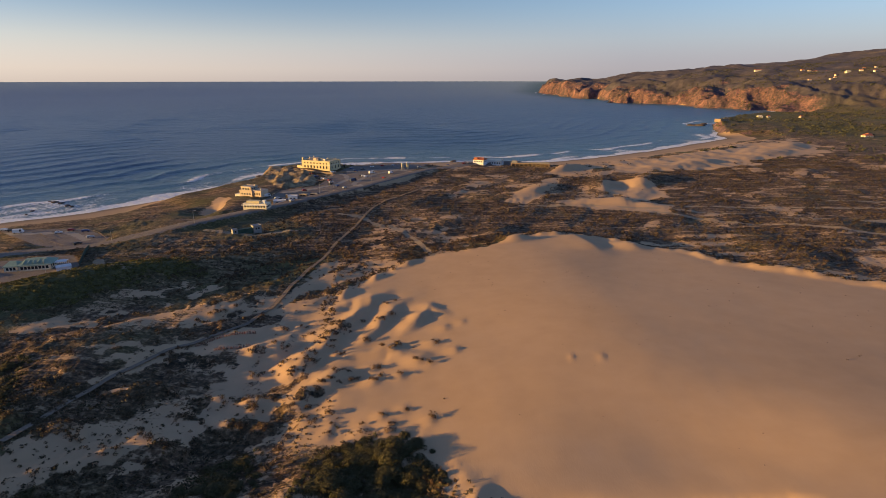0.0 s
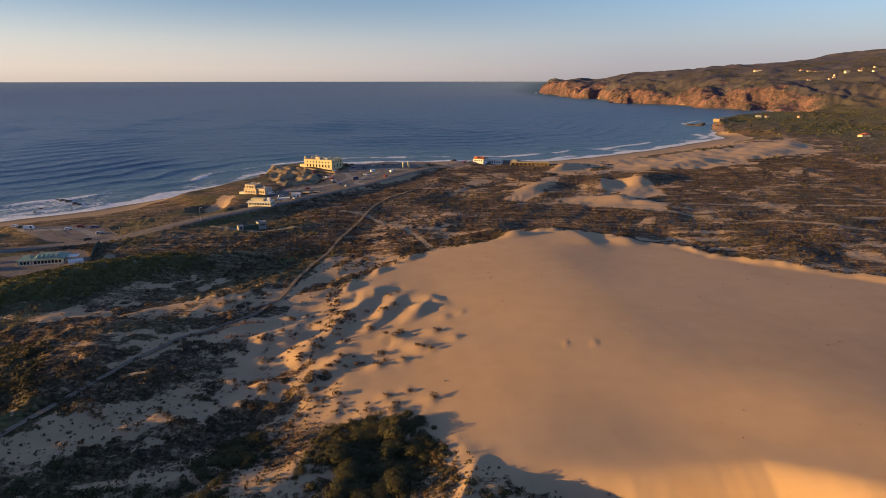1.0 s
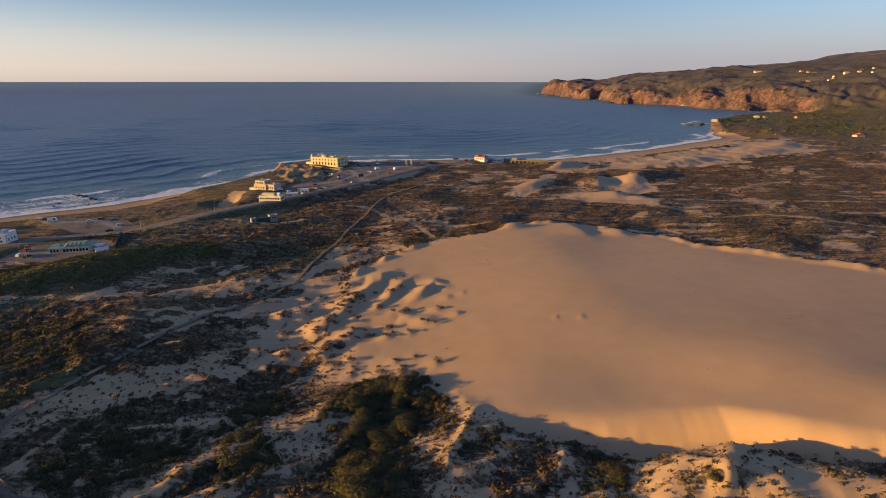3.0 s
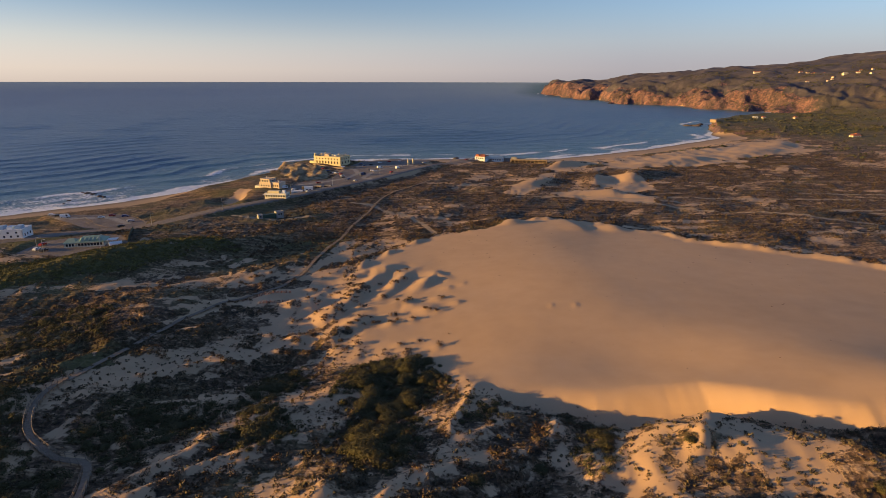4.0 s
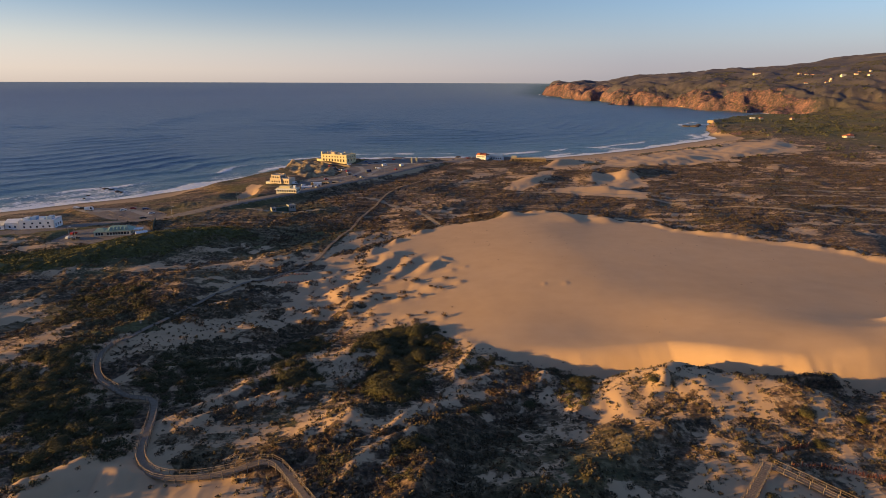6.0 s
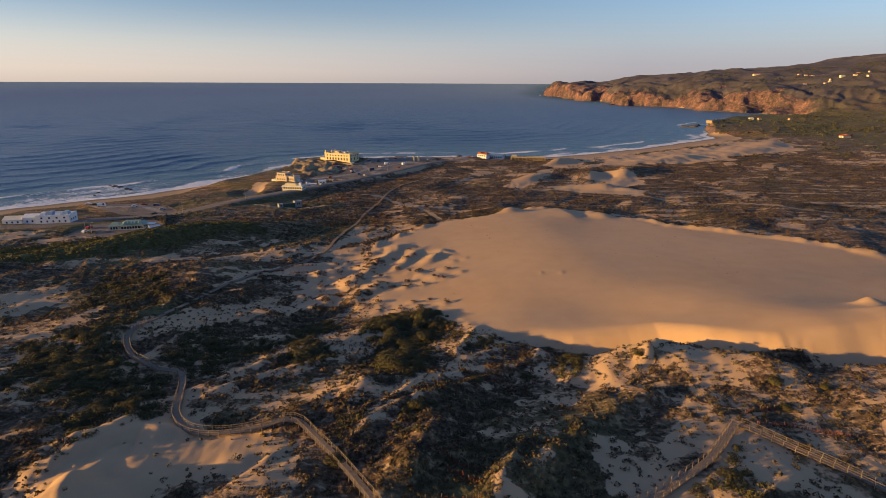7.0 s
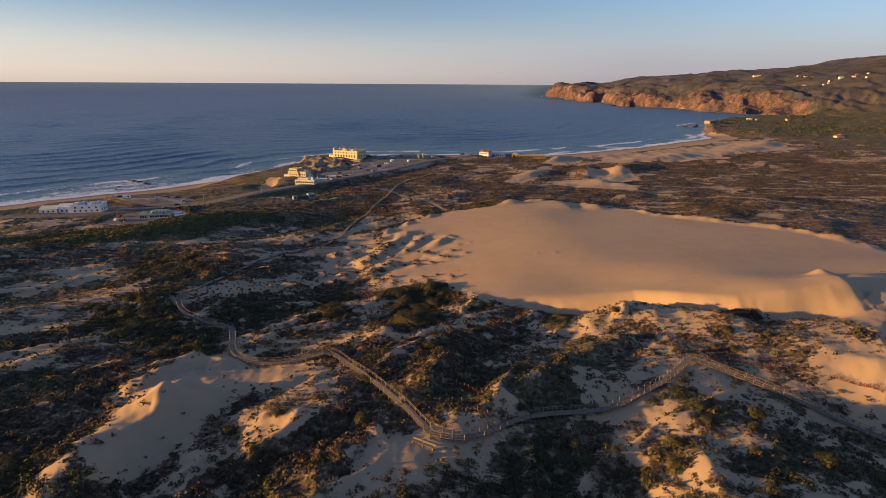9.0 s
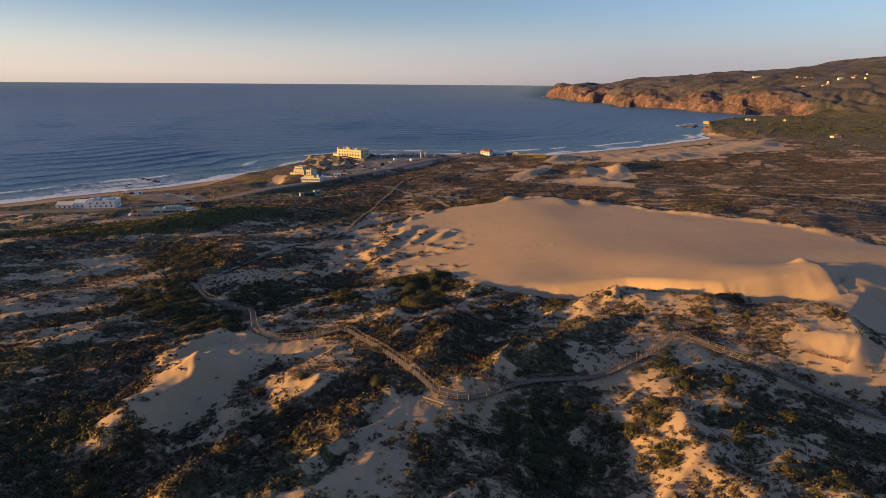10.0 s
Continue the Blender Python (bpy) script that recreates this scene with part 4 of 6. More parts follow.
def guest_house():
    t = thing("guest_house", pose(-150, 446, level(-150, 446), 0, 0, -20), "two-storey sand-coloured house with flat roofs above the beach", "house")
    block(t, 12, 11, 4.0, M_SALMON, [row(12, 4, 1.3, 1.0, 2.6), row(11, 3, 1.3, 1.0, 2.8), [], row(11, 3, 1.3, 1.0, 2.6)], frame_mat=M_WHITE)
    block(t, 9.5, 9, 2.9, M_SALMON, [row(9.5, 3, 1.6, 0.6, 2.2), row(9, 3, 1.4, 0.7, 2.1), [], []], (-1.0, 0.6, 4.05), M_WHITE, 0.04)
    flat_roof(t, 12, 11, 4.02, M_SALMON, up=0.7)
    flat_roof(t, 9.5, 9, 7.0, M_SALMON, (-1.0, 0.6), up=0.4)
    bm = bmesh.new()
    box(bm, 6.0 + 0.004, 13.5, -4.5, 5, -2.5, 4.8)
    part("side_wing", bm, M_SALMON, t)
    for k in range(3):
        bm = bmesh.new()
        box(bm, 7 + 2.2 * k, 8.1 + 2.2 * k, -4.56, -4.503, 1.2, 2.9)
        part("shutter", bm, M_WOODDARK, t)
    for cx, cy in ((-4, 3), (2.5, 3.5), (8, 2), (11, -1)):
        bm = bmesh.new()
        box(bm, cx - 0.4, cx + 0.4, cy - 0.4, cy + 0.4, 4.0, 8.1 if cx < 5 else 6.0)
        part("chimney", bm, M_SALMON, t)
    bm = bmesh.new()
    box(bm, -11, -6.0 - 0.004, -5.2, 1, -2.5, 1.1)
    part("terrace", bm, M_CREAM, t)


def beach_cafe():
    t = thing("beach_cafe", pose(-126, 386, level(-126, 386), 0, 0, -8), "cream single-storey cafe with a long window band by the road", "cafe")
    block(t, 17, 8, 3.2, M_CREAM, [row(17, 8, 1.4, 0.9, 2.4, 0.6), row(8, 3, 1.6, 0.9, 2.4), [], row(8, 3, 1.6, 0.9, 2.4)], frame_mat=M_WHITE)
    flat_roof(t, 17, 8, 3.22, M_CREAM, up=0.5)
    bm = bmesh.new()
    box(bm, -9.2, 9.6, -5.4, -4.003, 2.6, 2.8)
    part("awning", bm, M_WHITE, t)
    bm = bmesh.new()
    box(bm, -7, 2, -1, 3, 3.22, 5.0)
    part("roof_cabin", bm, M_OCHRE, t)
    bm = bmesh.new()
    box(bm, 4, 6, 0, 2.2, 3.22, 5.4)
    part("tank", bm, M_WHITE, t)


def kiosk_row():
    for i, (x, y, w, d, h, turn, mat, label) in enumerate((
            (-118, 414, 9, 5, 3.0, 12, M_BLUE, "pale blue kiosk with a flat roof beside the car park"),
            (-110, 421, 7, 5, 3.2, 12, M_WHITE, "white kiosk with a flat roof beside the car park"),
            (-126, 405, 6, 4, 2.8, 5, M_GREYWALL, "grey kiosk with a flat roof beside the car park"),
            (-116, 440, 8, 3, 2.4, -15, M_WOODDARK, "dark wooden beach hut standing in a row"),
            (-107, 443, 7, 3, 2.4, -15, M_STONEWALL, "brown wooden beach hut standing in a row"),
            (-99, 446, 6, 3, 2.3, -15, M_WOODDARK, "dark wooden beach hut standing in a row"))):
        t = thing("kiosk", pose(x, y, level(x, y), 0, 0, turn), label, "kiosk", "kiosks by the car park")
        block(t, w, d, h, mat, [row(w, 2, 1.4, 0.9, 2.1), [], [], row(d, 1, 1.0, 0.9, 2.1)])
        flat_roof(t, w, d, h + 0.02, M_ROOFGREY if i > 2 else M_WHITE, up=0.25)


def red_roof_restaurant():
    z = level(50, 648)
    t = thing("restaurant", pose(49, 648, z, 0, 0, -28), "white restaurant with a red clay tile roof near the beach", "restaurant")
    block(t, 13, 12, 4.2, M_WHITE, [row(13, 4, 1.5, 1.4, 3.0), row(12, 3, 1.4, 1.4, 3.0), [], row(12, 3, 1.4, 1.4, 3.0)])
    pitched_roof(t, 13, 12, 4.2, 2.2, M_TILE, hip=3.0)
    bm = bmesh.new()
    box(bm, -5.5, -1.5, -5.5, -2.5, 4.2, 6.4)
    part("gable_tower", bm, M_TILE, t)
    t = thing("dining_hall", pose(66, 654, level(66, 652), 0, 0, -20), "white dining hall with a pale pitched roof beside the restaurant", "restaurant")
    block(t, 19, 9, 4.4, M_WHITE, [row(19, 6, 1.6, 1.2, 3.0), row(9, 2, 1.4, 1.2, 3.0), [], []])
    pitched_roof(t, 19, 9, 4.4, 1.8, M_CREAM)


def beach_arcade():
    t = thing("beach_arcade", pose(101, 615, level(101, 612) - 0.3, 0, 0, -10), "long low stone building with open dark bays on the beach", "beach building")
    bm = bmesh.new()
    w, d, h = 42.0, 8.0, 3.8
    hs = row(w, 9, 3.2, 0.3, 2.9, 0.8)
    for (m, run), hh in zip(sides(w, d), [hs, [], [], []]):
        walling(bm, run, h, hh, 0.4, m)
        walling(bm, run, 2, [], 0.4, m @ pose(0, 0, -2))
    part("wall", bm, M_STONEWALL, t)
    flat_roof(t, w, d, h + 0.01, M_ROOFGREY, up=0.4)
    bm = bmesh.new()
    box(bm, -20, -14, -1, 3, h, h + 2.2)
    part("roof_cabin", bm, M_GREYWALL, t)


def gate_pillars():
    for x, y in ((-37, 588), (-31.5, 591)):
        t = thing("gate_pillar", pose(x, y, level(x, y), 0, 0, 20), "tall ochre plastered gate pillar beside the road", "pillar", "gate pillars by the road")
        bm = bmesh.new()
        box(bm, -0.9, 0.9, -0.8, 0.8, -1, 5.6)
        part("shaft", bm, M_OCHRE, t)
        bm = bmesh.new()
        box(bm, -1.1, 1.1, -1.0, 1.0, 5.603, 6.1)
        part("cap", bm, M_CREAM, t)


def roadside_hut():
    x, y = -114.0, 324.0
    z = level(x, y)
    t = thing("roadside_hut", pose(x, y, z, 0, 0, 38), "pale grey hut with a dark green shed behind the road", "hut")
    block(t, 5, 4, 3.2, M_GREYWALL, [row(5, 2, 1.0, 1.0, 2.2), [], [], row(4, 1, 1.2, 0.2, 2.2)], (6.5, 0, 0))
    flat_roof(t, 5, 4, 3.22, M_GREYWALL, (6.5, 0), up=0.3)
    block(t, 3, 3, 2.8, M_GREYWALL, [row(3, 1, 1.0, 1.0, 2.1), [], [], []], (-6.5, 0, 0))
    flat_roof(t, 3, 3, 2.82, M_GREYWALL, (-6.5, 0), up=0.2)
    bm = bmesh.new()
    box(bm, -4.9, 3.9, -1.3, 1.3, -2, 2.3)
    part("shed", bm, M_DARKGREEN, t)


def green_roof_house():
    x, y = -190.0, 256.0
    z = level(x, y)
    t = thing("green_roof_restaurant", pose(x, y, z, 0, 0, 14), "single-storey restaurant with pale green sheet roofs beside a car park", "restaurant")
    t.scale = (0.7, 0.7, 0.9)
    block(t, 19, 13, 3.0, M_CREAM, [row(19, 8, 1.7, 0.7, 2.3), row(13, 4, 1.6, 0.7, 2.3), [], row(13, 4, 1.6, 0.7, 2.3)], frame_mat=M_DARKGREEN)
    pitched_roof(t, 19, 13, 3.0, 2.6, M_GREENROOF, hip=5.0, over=0.9)
    for k in range(5):
        bm = bmesh.new()
        cx = -6 + 2.8 * k
        for s in (-1, 1):
            vs = [bm.verts.new(p) for p in ((cx + s * 1.1, -6.4, 3.3), (cx, -6.4, 4.5), (cx, -1.8, 5.2), (cx + s * 1.1, -3.0, 4.6))]
            bm.faces.new(vs if s > 0 else vs[::-1])
        vs = [bm.verts.new(p) for p in ((cx - 1.1, -6.4, 3.3), (cx + 1.1, -6.4, 3.3), (cx, -6.4, 4.5))]
        bm.faces.new(vs)
        part("dormer", bm, M_GREENROOF, t)
    block(t, 8, 10, 2.8, M_CREAM, [row(8, 3, 1.5, 0.6, 2.2), [], [], row(10, 3, 1.5, 0.6, 2.2)], (-14, -1, 0), M_DARKGREEN)
    pitched_roof(t, 8, 10, 2.8, 1.9, M_GREENROOF, (-14, -1), hip=2.6)
    bm = bmesh.new()
    for k in range(6):
        beam(bm, (11 + 1.2 * k, -3, -1), (11 + 1.2 * k, -3, 2.6), 0.1)
        beam(bm, (11 + 1.2 * k, 3, -1), (11 + 1.2 * k, 3, 2.6), 0.1)
    box(bm, 10.6, 17.4, -3.3, 3.3, 2.6, 2.8)
    part("pergola", bm, M_WHITE, t)
    # store tent and sheet-metal fence on the yard's edge
    s = thing("store_tent", pose(-175.5, 252, level(-175.5, 252), 0, 0, 35), "white canvas store tent at the edge of the yard", "tent")
    bm = bmesh.new()
    prism(bm, [(-3, -1.8), (3, -1.8), (3, 1.8), (-3, 1.8)], -0.5, 1.9)
    part("side_wall", bm, M_WHITE, s)
    pitched_roof(s, 6, 3.6, 1.95, 0.9, M_WHITE, over=0.12)
    bm = bmesh.new()
    f = thing("yard_fence", pose(0, 0, 0), "dark green sheet fence along the yard", "fence")
    pts = [(-172, 258), (-177, 269), (-182, 280), (-186, 290)]
    for (ax, ay), (bx, by) in zip(pts, pts[1:]):
        za, zb = level(ax, ay), level(bx, by)
        n = Vector((by - ay, ax - bx)).normalized() * 0.05
        vs = [bm.verts.new(p) for p in ((ax - n.x, ay - n.y, za - 0.5), (bx - n.x, by - n.y, zb - 0.5), (bx - n.x, by - n.y, zb + 2), (ax - n.x, ay - n.y, za + 2),
                                        (ax + n.x, ay + n.y, za - 0.5), (bx + n.x, by + n.y, zb - 0.5), (bx + n.x, by + n.y, zb + 2), (ax + n.x, ay + n.y, za + 2))]
        for q in ((0, 1, 2, 3), (7, 6, 5, 4), (3, 2, 6, 7), (1, 5, 6, 2), (4, 0, 3, 7)):
            bm.faces.new([vs[i] for i in q])
    part("sheet", bm, M_DARKGREEN, f)


def white_guest_house():
    x, y = -255.0, 268.5
    z = level(x, y)
    t = thing("white_hotel", pose(x, y, z, 0, 0, 11), "white two-storey beach hotel with terraces and blue windows", "hotel")
    block(t, 19, 11, 4.6, M_WHITE, [row(19, 5, 1.1, 0.7, 1.9) + row(19, 4, 1.2, 2.9, 4.0), row(11, 3, 1.3, 0.9, 2.5), [], []], (9.5, 0, 0), M_BLUE)
    flat_roof(t, 19, 11, 4.62, M_WHITE, (9.5, 0), up=0.6)
    block(t, 7.8, 9, 4.0, M_WHITE, [row(7.8, 2, 1.1, 0.9, 2.2), [], [], []], (-4, 0, 0), M_BLUE)
    pitched_roof(t, 7.8, 9, 4.0, 1.6, M_WHITE, (-4, 0), over=0.1)
    block(t, 11, 9, 2.9, M_WHITE, [row(11, 3, 1.1, 0.8, 2.0), [], [], row(9, 2, 1.3, 0.9, 2.4)], (-13.5, -0.5, 0), M_BLUE)
    pitched_roof(t, 11, 9, 2.9, 1.8, M_CREAM, (-13.5, -0.5), over=0.1)
    for k in range(4):
        bm = bmesh.new()
        box(bm, 1 + 4.4 * k, 3.6 + 4.4 * k, -2, 2.5, 4.62, 6.0 + 0.5 * (k % 2))
        part("roof_cabin", bm, M_BLUE if k % 2 else M_WHITE, t)


def villa(x, y, w, d, h, turn, wall, roof, label, sink=6.0):
    t = thing("villa", pose(x, y, level(x, y) - 0.5, 0, 0, turn), label, "house", "houses on the hillside")
    w, d, h = 0.72 * w, 0.72 * d, 0.8 * h
    block(t, w, d, h, wall, [row(w, max(2, int(w / 4)), 1.6, h - 2.4, h - 0.9), row(d, 2, 1.6, h - 2.4, h - 0.9), [], row(d, 2, 1.6, h - 2.4, h - 0.9)], sink=sink)
    pitched_roof(t, w, d, h, 2.0, roof, hip=2.4)


hotel()
retaining_wall()
guest_house()
beach_cafe()
kiosk_row()
red_roof_restaurant()
beach_arcade()
gate_pillars()
roadside_hut()
green_roof_house()
white_guest_house()

VILLAGE = [(1498, 2410, 20, 12, 6, 10), (1521, 2401, 16, 12, 6, 0), (1545, 2390, 14, 10, 6, 20), (1567, 2440, 14, 10, 6, 0), (1594, 2402, 12, 10, 5, 30), (1607, 2387, 12, 9, 5, 10),
           (1490, 2128, 24, 14, 7, 5), (1640, 2340, 14, 10, 6, 0), (1530, 2118, 16, 12, 6, -10), (1552, 2075, 22, 12, 6, 15), (1581, 2175, 14, 10, 6, 0), (1590, 2128, 14, 10, 6, 20)]
VILLAGE += [(1438, 2115, 12, 10, 5, 0), (1452, 2134, 14, 9, 6, 30), (1409, 2093, 14, 10, 5, 10), (1358, 2132, 16, 9, 5, 0), (1424, 2609, 44, 14, 6, 0), (1700, 2300, 14, 10, 6, 0),
           (1250, 2900, 16, 10, 6, 0), (1020, 3300, 16, 10, 6, 0), (700, 925, 22, 12, 4, 10), (716, 944, 14, 10, 4, 30), (766, 1365, 16, 9, 4, 0), (785, 1362, 12, 8, 4, 10),
           (841, 1326, 14, 9, 4, 20)]
for i, (x, y, w, d, h, turn) in enumerate(VILLAGE):
    pale = i in (6, 8, 9, 12, 14, 15, 22, 23)
    villa(x, y, w, d, h, turn, M_CREAM if pale else M_CREAM if i % 3 else M_SALMON, M_CREAM if i in (6, 22) else M_TILE,
          "cream hillside villa with a pale tiled roof" if i in (6, 22) else "cream hillside villa with a red tiled roof among scrub")

# old walls on the rocky point
t = thing("ruined_fort", pose(603, 1215, level(603, 1215), 0, 0, 30), "low ruined stone fort on the rocky point", "ruin")
for k, (a, b, h) in enumerate((((-14, -6), (14, -6), 4.0), ((14, -6), (14, 8), 3.2), ((-14, 8), (2, 8), 2.6), ((-14, -6), (-14, 8), 3.6))):
    bm = bmesh.new()
    dx, dy = (0.5, 0) if a[0] == b[0] else (0, 0.5)
    box(bm, min(a[0], b[0]) - dx, max(a[0], b[0]) + dx, min(a[1], b[1]) - dy + 0.003 * k, max(a[1], b[1]) + dy + 0.003 * k, -3, h)
    part("wall", bm, M_STONEWALL, t)

# ---------------------------------------------------------------- vehicles


def car_kind(name, paint, long, high, wide, van=False):
    body_m = plain(name + "_paint", paint, tuple(min(1, c * 1.25) for c in paint), 1.5, 0.3)
    t = thing(name, pose(0, 0, 0), "", "")
    L, W, H = long / 2, wide / 2, high
    prof = [(-L, 0.35), (L, 0.35), (L, 0.95), (L * 0.55, 1.05), (L * 0.25, H), (-L * 0.75, H), (-L, 1.05)] if not van else \
           [(-L, 0.35), (L, 0.35), (L, 1.2), (L * 0.72, H), (-L, H)]
    bm = bmesh.new()
    lo = [bm.verts.new((p[0], -W * (0.86 if p[1] > 1.1 and not van else 1), p[1])) for p in prof]
    hi = [bm.verts.new((p[0], W * (0.86 if p[1] > 1.1 and not van else 1), p[1])) for p in prof]
    bm.faces.new(lo)
    bm.faces.new(hi[::-1])
    for i in range(len(prof)):
        j = (i + 1) % len(prof)
        bm.faces.new((lo[j], lo[i], hi[i], hi[j]))
    part("body", bm, body_m, t)
    bm = bmesh.new()
    for s in (-1, 1):
        x0, x1 = (-L * 0.65, L * 0.25) if not van else (L * 0.3, L * 0.7)
        box(bm, x0, x1, s * W * 0.96 - 0.02, s * W * 0.96 + 0.05 * s, 1.1, H - 0.12)
    part("side_window", bm, M_PANE, t)
    for wx in (-L * 0.62, L * 0.62):
        for s in (-1, 1):
            bm = bmesh.new()
            beam(bm, (wx, s * W - 0.1, 0.32), (wx, s * W + 0.02, 0.32), 0.32, 10)
            part("wheel", bm, M_TYRE, t)
    return t


CARS = [car_kind("car", (0.03, 0.035, 0.045), 4.3, 1.48, 1.75), car_kind("car", (0.35, 0.36, 0.38), 4.2, 1.5, 1.75), car_kind("car", (0.62, 0.62, 0.62), 4.0, 1.5, 1.7),
        car_kind("car", (0.05, 0.08, 0.18), 4.4, 1.5, 1.78), car_kind("car", (0.28, 0.03, 0.03), 3.9, 1.48, 1.7)]
CAR_LABEL = ["black hatchback car parked on the lot", "silver hatchback car parked on the lot", "white hatchback car parked on the lot", "dark blue car parked on the lot", "red hatchback car parked on the lot"]
VAN = car_kind("van", (0.68, 0.68, 0.68), 5.6, 2.5, 2.0, True)
TRUCK = car_kind("van", (0.04, 0.06, 0.12), 6.4, 2.8, 2.2, True)
SPOTS = [(-117, 540, 40), (-112, 533, 40), (-106, 527, 40), (-123, 547, 40), (-109, 530, 40), (-88, 489, 65), (-74, 545, 30), (-69, 539, 30), (-112, 469, 20), (-78, 467, 55),
         (-95, 451, 55), (-95, 498, 60), (-72, 542, 30), (-100, 519, 45), (-97, 508, 50), (-84, 575, 20), (-78, 585, 20), (-70, 600, 15), (-60, 610, 15), (-48, 612, 10), (-90, 590, 20)]
SPOTS += [(-262, 337, 15), (-230, 332, 25), (-226, 338, 20), (-205, 322, 40), (-216, 336, 20), (-204, 308, 60), (-268, 339, 10), (-50, 520, 63), (-108, 410, 60), (-118, 428, 30),
         (-122, 432, 30), (-126, 436, 30), (30, 640, 30), (36, 643, 30), (80, 652, 10), (-208, 243, 80), (-213, 245, 80), (-216, 254, 80), (-20, 600, 40), (12, 637, 25)]
random.seed(11)
for i, (x, y, turn) in enumerate(SPOTS):
    k = (i * 7 + 3) % 5
    c = copy_thing(CARS[k], pose(x, y, level(x, y) + 0.02, 0, 0, turn + random.uniform(-6, 6)))
    tagged(c, CAR_LABEL[k], "car", "cars on the car parks")
for x, y, turn in ((-104, 560, 20), (-66, 561, 35), (-255, 333, 15), (-136, 443, 30), (-47, 560, 60)):
    tagged(copy_thing(VAN, pose(x, y, level(x, y) + 0.02, 0, 0, turn)), "white delivery van parked on the lot", "van", "vans on the car parks")
tagged(copy_thing(TRUCK, pose(-78, 516, level(-78, 516) + 0.02, 0, 0, 50)), "dark blue box van on the car park", "van", "vans on the car parks")
for ob in CARS + [VAN, TRUCK]:   # the patterns themselves stay out of the place
    for o in (*ob.children_recursive, ob):
        bpy.data.objects.remove(o)

# lamp posts along the road and yard
for x, y, h in ((-180, 246, 8), (-206, 240, 7), (-212, 244, 7), (-182, 304, 7), (-120, 404, 8), (-96, 452, 8), (-60, 505, 8), (-150, 338, 8)):
    t = thing("street_lamp", pose(x, y, level(x, y)), "grey metal street lamp beside the road", "street lamp", "street lamps")
    bm = bmesh.new()
    beam(bm, (0, 0, -0.5), (0, 0, h), 0.11, 6, 0.07)
    beam(bm, (0, 0, h), (1.2, 0, h + 0.15), 0.05, 5)
    part("pole", bm, M_METAL, t)
    bm = bmesh.new()
    box(bm, 1.0, 1.8, -0.16, 0.16, h + 0.06, h + 0.22)
    part("lamp_head", bm, M_METAL, t)

# timber rails round the beach car park
for (ax, ay), (bx, by) in (((-240, 330), (-228, 319)), ((-221, 342), (-206, 332)), ((-206, 332), (-193, 318)), ((-222, 312), (-210, 304)), ((-232, 318), (-226, 312))):
    f = thing("rail_fence", pose(0, 0, 0), "low timber rail round the beach car park", "fence", "car park rails")
    n = int(math.hypot(bx - ax, by - ay) / 2.5)
    top = []
    for i in range(n + 1):
        px, py = ax + (bx - ax) * i / n, ay + (by - ay) * i / n
        bm = bmesh.new()
        z = level(px, py)
        beam(bm, (px, py, z - 0.3), (px, py, z + 0.9), 0.1, 5)
        part("post", bm, M_TIMBER, f)
        top.append((px, py, z + 0.8))
    bm = bmesh.new()
    for a, b in zip(top, top[1:]):
        beam(bm, a, b, 0.08, 5)
    part("rail", bm, M_TIMBER, f)

# ---------------------------------------------------------------- boardwalks


def spline(pts, step):
    """Even steps along a smooth line through pts."""
    out = []
    p = [pts[0]] + list(pts) + [pts[-1]]
    for i in range(1, len(p) - 2):
        a, b, c, d = (np.array(v, float) for v in p[i - 1:i + 3])
        n = max(2, int(np.linalg.norm(c - b) / 0.25))
        for k in range(n):
            s = k / n
            out.append(0.5 * (2 * b + (c - a) * s + (2 * a - 5 * b + 4 * c - d) * s * s + (3 * b - a - 3 * c + d) * s ** 3))
    out = np.array(out + [np.array(pts[-1], float)])
    run = np.concatenate([[0], np.cumsum(np.hypot(*np.diff(out, axis=0).T))])
    at = np.arange(0, run[-1], step)
    return np.stack([np.interp(at, run, out[:, 0]), np.interp(at, run, out[:, 1])], 1)


